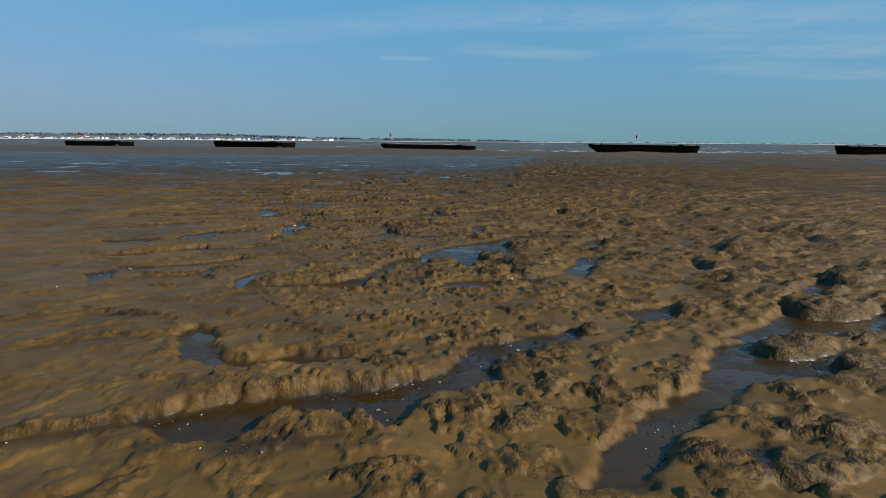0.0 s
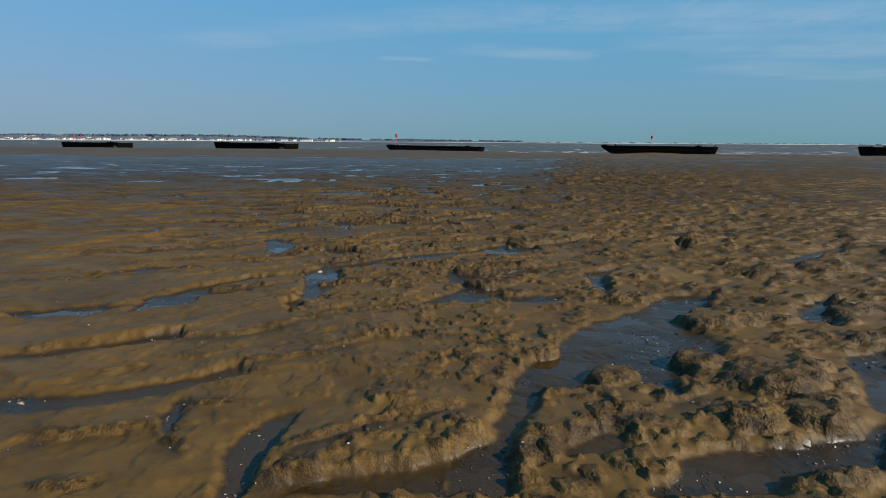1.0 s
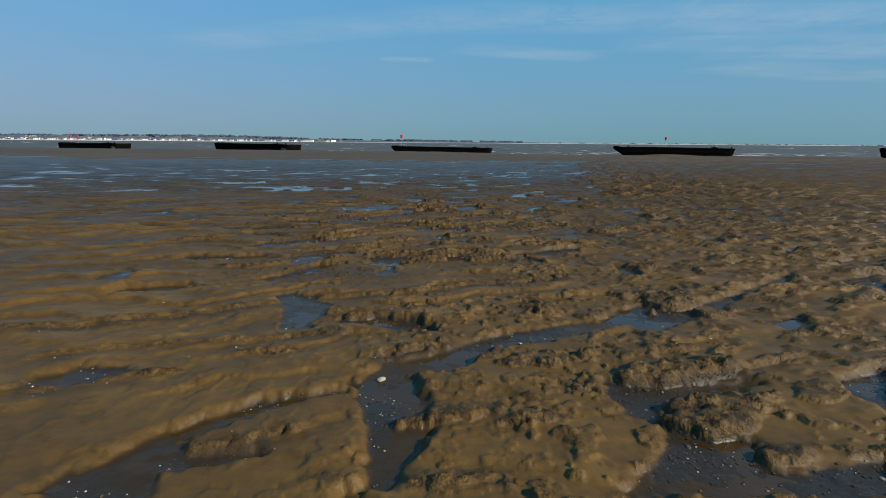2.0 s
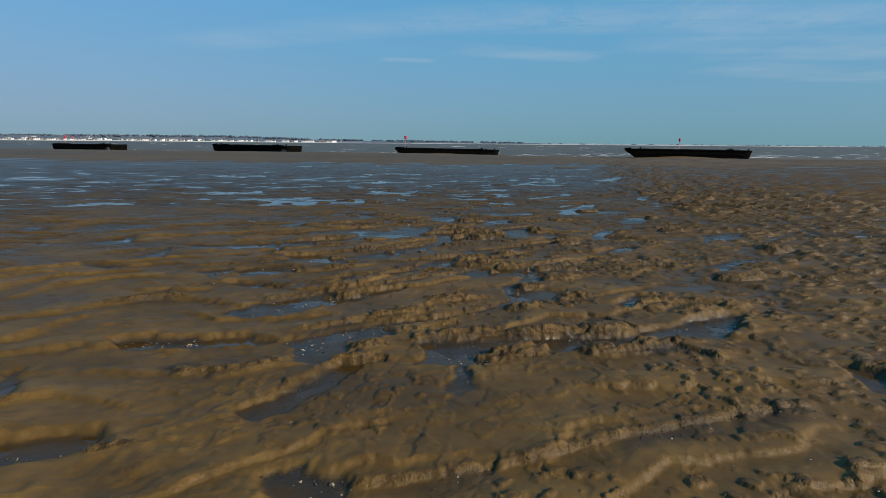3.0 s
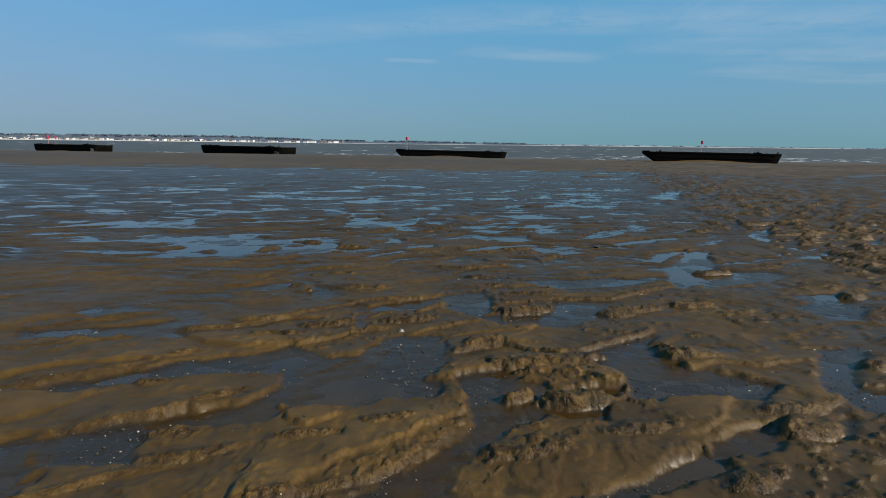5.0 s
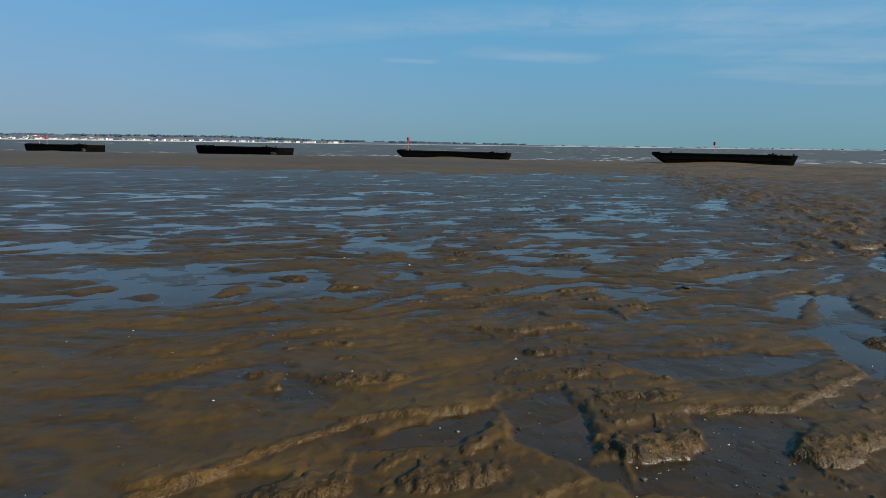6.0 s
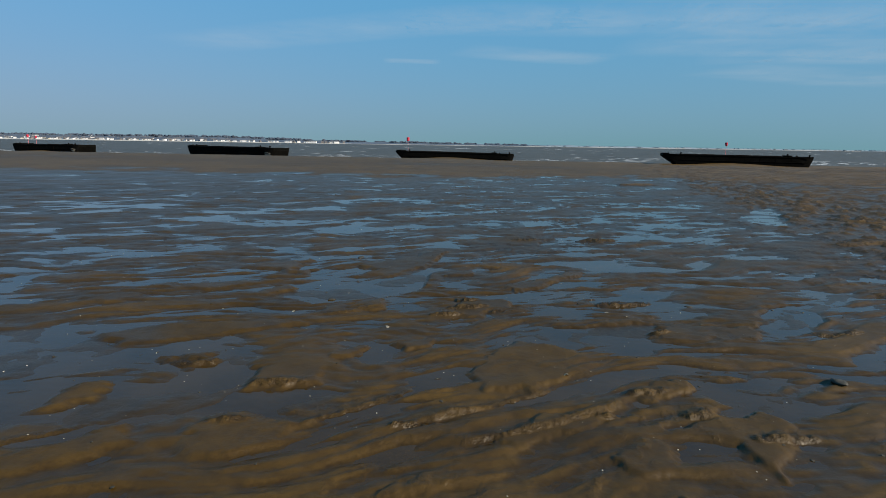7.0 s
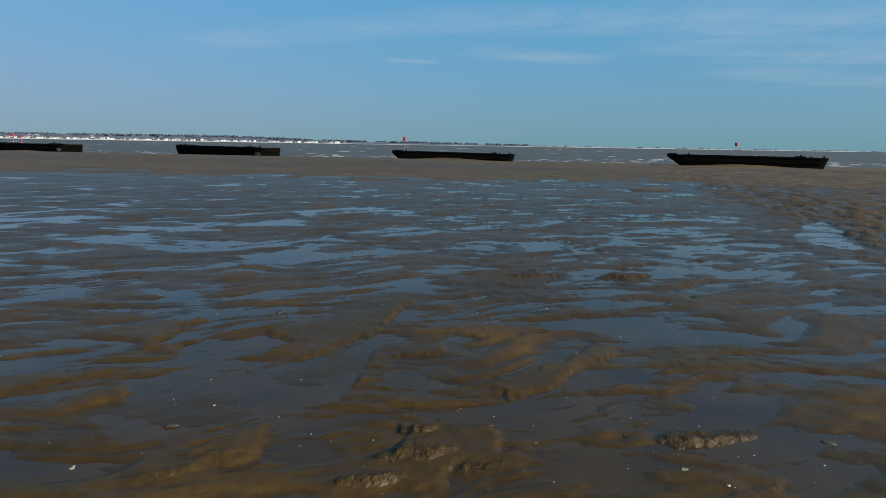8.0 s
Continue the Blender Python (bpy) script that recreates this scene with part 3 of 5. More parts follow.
hollow((-2.7, 13.79), (-2.24, 14.18), (-2.07, 14.75), (-1.54, 14.95), (-0.8, 15.53), (-0.74, 15.26), (-1.55, 14.87), (-2, 14.33), (-2.09, 13.95), (-2.37, 13.84))
hollow((-2.08, 12.85), (-1.94, 13.17), (-1.56, 13.19), (-1.17, 13.14), (-0.89, 12.93), (0.13, 13.07), (-0.26, 12.76), (-0.75, 12.59), (-2.56, 12.47))
hollow((-1.17, 13.14), (-0.87, 13.33), (0.08, 13.98), (0.68, 14.2), (0.66, 14.08), (-0.04, 13.76), (-0.44, 13.44), (-0.99, 13.11))
hollow((-4.72, 16.46), (-4.37, 17.21), (-3.83, 17.25), (-3.1, 17.82), (-3.06, 17.16), (-3.39, 16.44), (-3.82, 16.04), (-4.31, 16.11))
hollow((-2.9, 16.74), (-2.3, 17.08), (-2.02, 17.25), (-2.32, 16.52), (-2.5, 15.8), (-2.73, 16.01))
hollow((-1.46, 17.45), (-0.61, 18.03), (-0.61, 17.22), (-0.24, 16.69), (0.31, 16.87), (-0.04, 16.58), (-1.13, 16.37), (-1.09, 17.03))
hollow((0.98, 16.54), (1.55, 17.4), (1.36, 16.82), (1.8, 16.6), (2.3, 16.4), (1.75, 16.25), (1.03, 16.3))
hollow((1.05, 15.14), (1.47, 15.52), (1.69, 15.44), (1.5, 15.09), (1.17, 14.91), (0.58, 14.51))
hollow((2.58, 19.77), (3.62, 20.49), (3.38, 19.61), (2.79, 19.11), (2.46, 19.3))
hollow((1.5, 21.68), (2.46, 23.73), (2.95, 24.25), (2.04, 22.08), (3.71, 21.9), (1.45, 20.73))
hollow((-2.12, 18.89), (-0.75, 19.47), (-1.29, 18.75))
hollow((-7.85, 17.77), (-7.06, 18.23), (-6.56, 18.28), (-6.89, 17.86))
hollow((-0.45, 15.76), (0.15, 16.01), (-0.19, 15.67))
hollow((5.11, 26.71), (6.56, 28.25), (5.11, 25.52))
hollow((7.81, 25.83), (8.56, 26.5), (7.58, 25.06))
scarp(.04, (-6.58, 13), (-6.11, 13.03), (-5.79, 13.28), (-5.79, 13.4))
scarp(.06, (-5.89, 13.75), (-5.16, 14.12), (-4.33, 14.53), (-3.5, 14.91), (-2.97, 15.4))
scarp(.03, (-7.66, 16.01), (-6.68, 16.48), (-6.22, 16.81))
scarp(.03, (-6.01, 14.34), (-5.46, 14.76), (-4.79, 15.16))
scarp(.05, (-4.15, 12.39), (-3.76, 12.57), (-3.64, 12.75))
scarp(.05, (-3.14, 12.97), (-2.88, 13.53))
scarp(.05, (-2.81, 13.77), (-2.53, 13.99), (-2.25, 14.13))
scarp(.07, (-0.34, 13.08), (0.14, 13.07), (0.8, 13.28))
scarp(.05, (-1.43, 13.17), (-0.81, 13.48), (-0.11, 13.82))
scarp(.03, (-3.63, 13.55), (-3.05, 13.47))
scarp(.05, (-2.78, 12.88), (-2.33, 12.88), (-2.1, 12.96))
clods((-1.87, 14.13, 0.17, 0.15, 0.05), (-2.11, 13.43, 0.29, 0.13, 0.04), (-1.35, 14.48, 0.3, 0.16, 0.05), (-0.63, 15.1, 0.26, 0.14, 0.04), (-0.83, 14.34, 0.2, 0.11, 0.03), (-0.28, 14.37, 0.2, 0.16, 0.05), (-1.68, 16.28, 0.43, 0.15, 0.05))
clods((-2.25, 16.31, 0.16, 0.11, 0.03), (-1.91, 17.28, 0.75, 0.26, 0.05), (-5.29, 15.43, 0.21, 0.08, 0.03), (-5.92, 14.42, 0.09, 0.08, 0.03), (-4.7, 13.87, 0.24, 0.09, 0.03), (-4.34, 13.55, 0.2, 0.07, 0.03), (2.01, 17.42, 0.31, 0.22, 0.07), (-0.51, 19.21, 0.33, 0.22, 0.07))
clods((0.34, 15.95, 0.3, 0.21, 0.06), (2.49, 16.08, 0.38, 0.17, 0.05), (0.57, 13.94, 0.26, 0.17, 0.05), (0.01, 12.75, 0.37, 0.13, 0.03), (-4.5, 13.01, 0.36, 0.13, 0.03), (-5.12, 12.62, 0.21, 0.07, 0.03), (-3.71, 14.51, 0.15, 0.08, 0.03), (-3.06, 14.57, 0.13, 0.09, 0.03))
clods((-0.96, 13.01, 0.13, 0.05, 0.03), (-1.58, 12.9, 0.11, 0.05, 0.03), (3.45, 17.77, 0.46, 0.25, 0.08), (3.23, 18.37, 0.59, 0.22, 0.07))
hollow((-8.72, 17.71), (-7.46, 18.01), (-6.81, 18.07), (-6.53, 17.7), (-7.55, 17.62), (-8.49, 17.46))
hollow((-8.68, 18.58), (-8.06, 18.88), (-7.34, 18.82), (-8.27, 18.38))
hollow((-7.26, 16.11), (-6.71, 16.5), (-6.09, 16.94), (-5.42, 17.13), (-4.84, 16.76), (-5.36, 16.72), (-5.87, 16.56), (-6.36, 16.4), (-6.74, 16.15))
hollow((-5.42, 17.13), (-5.03, 17.47), (-4.26, 17.07), (-3.76, 17.92), (-3.17, 17.97), (-3.12, 17.02), (-3.49, 16.86), (-3.94, 16.7), (-4.69, 16.52), (-4.84, 16.76))
hollow((-6.5, 15.28), (-5.78, 15.56), (-5.43, 15.8), (-4.91, 15.98), (-4.51, 16), (-4.59, 15.81), (-4.76, 15.63), (-5.32, 15.59), (-5.63, 15.41), (-5.48, 15), (-6.2, 14.95))
hollow((-4.91, 15.98), (-4.62, 16.65), (-3.94, 16.7), (-3.1, 16.64), (-3.08, 16.31), (-3.79, 16.26), (-4, 16.04), (-4.51, 16))
hollow((-6.82, 19.85), (-6.59, 20.21), (-5.75, 20.64), (-5.5, 20.48), (-6.3, 19.96))
hollow((-5.49, 19.81), (-5.55, 20.3), (-5.22, 20.16), (-4.91, 19.71))
hollow((-4.55, 18.93), (-3.81, 19.52), (-3.26, 19.71), (-3.59, 19.13))
hollow((-3.27, 19.86), (-2.57, 20.23), (-2.42, 19.36), (-2.61, 18.85), (-2.28, 18.99), (-2.31, 18.54), (-3.1, 19.17))
hollow((-2.28, 18.99), (-1.47, 19.06), (-1.44, 19.72), (-1.03, 19.62), (-0.64, 19.79), (-0.54, 19.52), (-0.84, 18.99), (-1.49, 18.5), (-2.31, 18.54))
hollow((-1.84, 21), (-0.03, 21.37), (0.64, 21.23), (-0.19, 20.79), (-1.22, 20.52))
hollow((1.65, 22.64), (2.42, 24.12), (2.91, 24.5), (2.18, 22.95), (2.31, 22.23), (3.44, 22.11), (3.4, 21.68), (1.91, 21.16), (0.94, 20.71), (0.95, 21.26))
hollow((2.35, 19.63), (3.38, 20.44), (3.81, 20.8), (3.23, 19.84), (3.57, 19.87), (2.98, 19.08), (2.77, 19.29))
hollow((-2.42, 16.94), (-2.03, 17.24), (-1.5, 17.43), (-0.55, 18), (-0.34, 18.19), (-0.78, 17.48), (-1, 17.18), (-1.26, 17.37), (-1.78, 17.26))
hollow((-0.78, 17.48), (-0.57, 17.21), (-0.02, 17.12), (0.48, 16.79), (0.17, 16.44), (-0.31, 16.51), (-0.84, 16.81), (-1, 17.18))
hollow((-3.03, 15.24), (-2.79, 15.61), (-2.69, 15.95), (-2.38, 16.06), (-2, 16), (-2.41, 15.79), (-2.61, 15.54), (-2.79, 15.18), (-3.02, 15.16))
hollow((-2.67, 16.55), (-2.43, 16.81), (-2.1, 16.71), (-1.91, 16.5), (-1.1, 16.67), (-1.45, 16.22), (-1.53, 15.94), (-2, 16), (-2.38, 16.06), (-2.41, 16.36))
hollow((-0.7, 15.6), (-0.39, 15.85), (0.14, 15.97), (0.78, 16.1), (0.53, 15.76), (-0.02, 15.72), (-0.38, 15.48), (-0.84, 15.38))
hollow((1.62, 17.83), (2.21, 18.04), (1.52, 17.1), (0.89, 16.59), (1.11, 17.07))
hollow((5.4, 27.14), (6.49, 28.28), (5.07, 26.22))
hollow((5.15, 25.08), (6.08, 24.83), (5.14, 24.6))
scarp(.05, (-7.36, 16.23), (-6.89, 16.5), (-6.42, 16.86), (-6.18, 17.1))
scarp(.03, (-8.48, 17.86), (-7.99, 18.22), (-7.72, 18.39))
scarp(.04, (-6.6, 17.82), (-5.99, 18.07), (-5.52, 18.42), (-5.05, 18.93), (-4.48, 19.37), (-3.64, 19.59))
scarp(.05, (-5.76, 15.53), (-5.47, 15.85), (-5.21, 16.06), (-5.11, 16.17))
scarp(.04, (-4.33, 16.88), (-4.03, 17.19), (-3.76, 17.44))
scarp(.05, (-3.28, 15.14), (-3.04, 15.48))
scarp(.03, (-8.22, 17.17), (-7.64, 17.47), (-7.04, 17.6))
scarp(.06, (-2.91, 17.42), (-2.37, 17.71), (-2.06, 17.49), (-1.7, 17.36), (-1.17, 17.72), (-0.29, 18.32))
scarp(.05, (-2.11, 16.24), (-1.73, 16.12), (-1.23, 16.45), (-1.12, 16.63))
scarp(.04, (-0.54, 17.31), (0.07, 17.42))
scarp(.04, (-1.34, 19.78), (-0.45, 19.86), (0.97, 20.79))
scarp(.05, (0.13, 16.11), (0.45, 16.09), (0.82, 16.35))
clods((-4.76, 18.4, 0.37, 0.19, 0.06), (-3.64, 18.64, 0.42, 0.17, 0.05), (-5.28, 17.9, 0.35, 0.12, 0.03), (-2, 19.14, 0.44, 0.2, 0.06), (-1.58, 20.11, 0.27, 0.14, 0.04), (-0.22, 19.46, 0.42, 0.25, 0.07), (0.77, 19.74, 0.48, 0.19, 0.06), (-2.61, 17.77, 0.3, 0.16, 0.05))
clods((-2.14, 16.92, 0.18, 0.07, 0.03), (-1.74, 16.86, 0.22, 0.1, 0.03), (-1.77, 16.31, 0.41, 0.14, 0.04), (-2.3, 16.27, 0.18, 0.1, 0.03), (-2.33, 15.42, 0.46, 0.16, 0.05), (-1.26, 15.8, 0.35, 0.12, 0.04), (-0.25, 17.63, 0.26, 0.23, 0.07), (0.28, 18.27, 0.14, 0.09, 0.03))
clods((0.33, 16.25, 0.35, 0.13, 0.04), (0.26, 15.83, 0.3, 0.12, 0.04), (3.72, 20.43, 0.23, 0.21, 0.08), (-6.1, 16.39, 0.19, 0.07, 0.03), (-5.41, 15.44, 0.22, 0.08, 0.03), (-4.18, 15.49, 0.24, 0.08, 0.03), (-3.49, 15.78, 0.23, 0.09, 0.03), (-5.1, 15.12, 0.32, 0.11, 0.03))
clods((-4.63, 20.28, 0.47, 0.16, 0.04), (-1.01, 16.09, 0.1, 0.04, 0.03), (2.08, 21.91, 0.44, 0.18, 0.05))
hollow((-10.52, 23.96), (-10.42, 24.78), (-9.24, 25.26), (-7.5, 24.56), (-8.5, 23.73), (-9.45, 23.51))
hollow((-7.71, 22.96), (-6.97, 23.74), (-6.51, 24.99), (-5.98, 23.83), (-6.42, 23.19), (-7.1, 22.98))
hollow((1.55, 23.78), (2.24, 24.33), (2.49, 24.35), (1.32, 22.78), (1.19, 22.95))
hollow((0.98, 25.06), (2.29, 26.04), (4.02, 26.41), (2.67, 25.72), (0.91, 24.75))
hollow((-1.85, 23.27), (-0.72, 23.93), (0.22, 24.41), (-0.3, 23.97), (-1.42, 23.48))
hollow((3.23, 27.43), (4.64, 28.36), (3.95, 27.5))
hollow((0.47, 26.25), (1.67, 27.02), (1.55, 26.57), (0.51, 25.87))
hollow((-3.03, 25.7), (-1.98, 26), (-1.03, 26.1), (-1.43, 25.32), (-2.57, 25.38))
hollow((-13.19, 26.39), (-12.33, 27.62), (-11.68, 28.01), (-11.17, 26.88), (-12.37, 25.99))
hollow((-6.93, 27.08), (-5.99, 27.75), (-4.39, 29.23), (-4.6, 27.61), (-6.12, 26.67))
shoal((-8.85, 21.63), (-8.54, 21.88), (-7.58, 22.04), (-7.69, 21.8), (-8.37, 21.52))
shoal((-8.02, 20.72), (-7.84, 20.89), (-7.36, 21.15), (-6.92, 21.37), (-6.29, 21.55), (-6.29, 21.3), (-6.52, 20.88), (-7, 20.8), (-7.67, 20.69))
shoal((-7.64, 20.41), (-7.33, 20.53), (-7.38, 20.34))
shoal((-7.42, 20.06), (-7.07, 20.32), (-6.52, 20.54), (-6.44, 20.41), (-6.65, 20.15), (-6.95, 20.06))
shoal((-6.62, 20.88), (-6.5, 21.16), (-6.11, 21.57), (-5.47, 22.06), (-4.44, 22.14), (-4.53, 21.83), (-5.34, 21.63), (-5.94, 21.45), (-6.31, 21.01))
shoal((-7.95, 22.18), (-7.39, 22.4), (-6.74, 22.84), (-6.44, 22.67), (-7.25, 22.15))
shoal((-6.09, 22.7), (-5.78, 23.14), (-5.16, 23.08), (-5.36, 22.67), (-5.89, 22.53))
shoal((-7.25, 24.43), (-6.59, 24.65), (-6.67, 24.33))
shoal((-6.15, 23.82), (-5.79, 24.41), (-5.29, 24.61), (-5.24, 23.9), (-5.95, 23.71))
shoal((-7.77, 23.07), (-7.71, 23.55), (-7.45, 23.7), (-7.15, 23.24))
shoal((-10.27, 23.19), (-9.79, 23.61), (-9.6, 23.37), (-9.93, 22.99))
shoal((-9.03, 22.96), (-8.74, 23.09), (-8.66, 22.88))
shoal((-5.53, 21.12), (-5.25, 21.32), (-4.8, 21.35), (-5.08, 21.1))
shoal((-6.05, 20.32), (-5.75, 20.6), (-5.17, 21.04), (-4.84, 21.01), (-4.36, 20.61), (-4.57, 20.19), (-5.05, 20.01), (-5.44, 19.92), (-5.67, 20.11))
shoal((-4.44, 22.14), (-4, 22.42), (-3.93, 22.26), (-4.31, 22.07))
shoal((-3.44, 22.93), (-3.05, 23.27), (-2.2, 23.8), (-2.34, 23.44), (-3.23, 22.85))
shoal((-3.55, 21.77), (-3.29, 22.01), (-2.11, 22.25), (-1.9, 22.12), (-3.02, 21.68))
shoal((-2.47, 22.73), (-2.05, 23.05), (-1.93, 22.68), (-2.32, 22.48))
shoal((-1.48, 23.52), (-0.93, 23.79), (-0.71, 23.37), (-1.23, 22.57), (-1.38, 22.91))
shoal((-3.78, 21.04), (-3.33, 21.47), (-3.03, 21.55), (-3.19, 21.19), (-3.62, 20.95))
shoal((-2.93, 21.1), (-2.51, 21.36), (-2.31, 21.26), (-2.52, 21.08))
shoal((-3.11, 20.53), (-2.67, 20.65), (-1.97, 20.88), (-1.52, 21.11), (-1.64, 20.72), (-1.98, 20.57), (-2.94, 20.42))
shoal((-2.23, 20.01), (-1.94, 20.13), (-1.45, 20.2), (-1.53, 20.05))
shoal((-3.65, 24.32), (-3.06, 25.33), (-2.33, 25.06), (-2.63, 24.14), (-3.49, 23.81))
shoal((-1.13, 25.7), (-0.39, 26.16), (0.07, 26.01), (-0.58, 25.57))
scarp(.025, (-5.88, 21.44), (-5.35, 21.65))
scarp(.03, (-6.61, 20.86), (-6.48, 21.12), (-6.24, 21.45))
scarp(.03, (-6.92, 20.08), (-6.59, 20.13), (-6.45, 20.42))
scarp(.03, (-3.44, 22.96), (-2.83, 23.22), (-2.24, 23.6))
scarp(.03, (-3.42, 21.87), (-2.95, 21.77), (-2.08, 22.13))
scarp(.03, (-5.54, 19.93), (-5.28, 20.04), (-5.05, 20.16))
scarp(.025, (-7.87, 20.74), (-7.57, 20.98))
clods((-5.25, 21.2, 0.27, 0.09, 0.03), (-5.85, 20.28, 0.18, 0.06, 0.03), (-5.74, 21, 0.1, 0.04, 0.03), (-4.99, 20.8, 0.1, 0.04, 0.03), (-5.5, 19.96, 0.06, 0.06, 0.03), (-2.3, 20.63, 0.17, 0.09, 0.03), (-2.67, 21.18, 0.27, 0.09, 0.03), (-3.69, 26.7, 0.28, 0.14, 0.04))
clods((3.93, 27.16, 0.4, 0.26, 0.08), (-1.43, 23.53, 0.23, 0.08, 0.03), (-1.83, 20.13, 0.33, 0.12, 0.03), (-1.42, 20.55, 0.14, 0.05, 0.03), (-1.81, 24, 0.21, 0.07, 0.03), (-6.81, 24.35, 0.35, 0.12, 0.03), (-2.72, 21.15, 0.11, 0.05, 0.03))
hollow((1.01, 27.1), (2.03, 27.44), (3.31, 28.43), (2.38, 27.48), (1.6, 26.92), (0.73, 26.62))
hollow((2.2, 29.18), (3.6, 29.93), (2.61, 29.04))
shoal((-8.39, 24.34), (-8.43, 25.05), (-8.02, 25.43), (-6.69, 25.74), (-5.97, 25.77), (-7.09, 25.17), (-7.84, 24.8), (-8.05, 24.37))
shoal((-7.17, 24.38), (-6.73, 24.55), (-6.85, 24.44))
shoal((-6.15, 23.8), (-5.83, 24.14), (-5.44, 24.28), (-5.48, 23.95), (-5.8, 23.83))
shoal((-5.96, 24.42), (-5.53, 24.52), (-4.99, 24.97), (-5.06, 24.75), (-5.48, 24.4))
shoal((-6.96, 22.77), (-6.82, 22.91), (-6.67, 22.99), (-6.65, 22.86))
shoal((-6.14, 22.86), (-6.06, 23.07), (-5.79, 23.23), (-5.74, 23.06), (-6, 22.84))
shoal((-6.09, 26.1), (-5.74, 26.46), (-5.41, 26.38), (-5.8, 26.12))
shoal((-5.46, 26.61), (-5.14, 27.01), (-5.14, 26.64))
shoal((-9.9, 26.55), (-9.47, 27), (-8.97, 26.91), (-9.25, 26.36))
shoal((-8.98, 27.19), (-8.28, 27.73), (-6.98, 28.04), (-7.87, 27.3))
shoal((-8.35, 29.06), (-7.13, 29.66), (-7.25, 28.76))
shoal((-4.57, 25.08), (-4.09, 25.43), (-4.18, 25.04), (-4.42, 24.94))
shoal((-5.92, 29.33), (-4.96, 30.41), (-4.23, 31.06), (-4.43, 29.72), (-5.41, 28.96))
shoal((-7.31, 27.07), (-6.86, 27.72), (-6.6, 27.28), (-7, 26.96))
shoal((-2.42, 25.93), (-1.39, 26.32), (-0.78, 26.59), (-1.2, 26.24), (-2.24, 25.77))
shoal((-3.88, 27.14), (-3.04, 27.22), (-3.07, 26.71), (-3.86, 26.52))
shoal((-1.25, 25.68), (-0.79, 26.18), (-0.32, 26.12), (-0.78, 25.56))
shoal((-0.34, 25.94), (0.34, 26.18), (0.17, 25.64), (-0.34, 25.52))
shoal((-2, 23.98), (-1.65, 24.26), (-1.35, 24.23), (-1.56, 23.97), (-1.92, 23.81))
shoal((-2.89, 23.2), (-2.53, 23.44), (-2.38, 23.53), (-2.48, 23.3), (-2.83, 23.07))
shoal((-3.44, 24.75), (-2.67, 24.82), (-2.73, 24.45), (-3.24, 24.18))
clods((-3.67, 26.67, 0.2, 0.09, 0.03), (-1.46, 23.57, 0.23, 0.08, 0.03), (-1.14, 25.79, 0.17, 0.07, 0.03), (-0.25, 33.05, 0.58, 0.22, 0.07), (-2.32, 23.46, 0.09, 0.03, 0.03), (-5.73, 23.9, 0.3, 0.1, 0.03), (-5.85, 23.09, 0.21, 0.07, 0.03))
hollow((6.08, 38.61), (9.23, 42.7), (8.66, 40.61), (6.9, 36.61), (5.63, 36.82))
hollow((0.36, 31.97), (1.14, 32.43), (1.27, 32.07), (0.42, 31.63))
hollow((2.5, 32.02), (3.51, 32.69), (3.59, 32.51), (2.6, 31.86))
hollow((-0.1, 33.87), (1.34, 34.6), (2.65, 34.76), (0.78, 33.72))
hollow((2.77, 40.94), (4.44, 43.47), (4.04, 41.84))
hollow((-2.36, 35.75), (-1.35, 37.09), (-0.65, 36.76), (-1.87, 35.12))
shoal((-5.92, 26.05), (-5.78, 26.22), (-5.41, 26.36), (-5.51, 26.21))
shoal((-5.42, 26.46), (-5.15, 26.57), (-5.08, 26.73), (-5.04, 26.53))
shoal((-4.16, 26.28), (-4.13, 26.53), (-3.89, 26.75), (-3.49, 26.62), (-3.47, 26.27), (-3.83, 26.3))
shoal((-3.88, 27.05), (-3.52, 27.28), (-3.51, 27.08))
shoal((-5.91, 28.43), (-5.28, 29.22), (-4.79, 29.7), (-4.43, 30.5), (-4.4, 29.74), (-5.12, 28.67))
shoal((-8.2, 28.94), (-7.59, 29.54), (-7.12, 29.71), (-7.5, 29.01))
shoal((-7.14, 28.66), (-6.74, 28.98), (-6.89, 28.59))
shoal((-4.42, 28.56), (-3.63, 29.18), (-3.61, 28.81))
shoal((-7.07, 26.94), (-6.83, 27.11), (-6.81, 26.94))
shoal((-3.11, 27.95), (-2.15, 28.77), (-1.69, 29.36), (-1.38, 29.2), (-2.23, 28.3), (-2.89, 27.72))
shoal((-3.53, 29.6), (-2.75, 29.9), (-2.14, 29.73), (-2.77, 29.46))
shoal((-3.74, 32.28), (-2.55, 32.85), (-1.55, 32.97), (-1.99, 32.08), (-3.21, 31.76))
scarp(.02, (-5.68, 26.15), (-5.39, 26.32))
scarp(.02, (-5.43, 26.43), (-5.21, 26.5))
clods((-3.26, 26.55, 0.15, 0.05, 0.03), (-3.92, 26.59, 0.2, 0.07, 0.03), (-4.01, 26.32, 0.19, 0.07, 0.03), (-3.69, 27.07, 0.18, 0.06, 0.03), (-0.12, 32.77, 0.33, 0.11, 0.03), (-0.77, 32.89, 0.11, 0.1, 0.03), (7.33, 54.73, 1.43, 0.69, 0.11), (-2.13, 32.79, 0.44, 0.15, 0.03))
scarp(.05, (-0.25, 13.23), (0.31, 13.12), (1.18, 13.37), (2.14, 13.87))
scarp(.04, (-7.03, 14.89), (-6.22, 15.39), (-5.45, 15.77))
scarp(.04, (-4.11, 12.42), (-3.67, 12.82), (-3.29, 13.18))
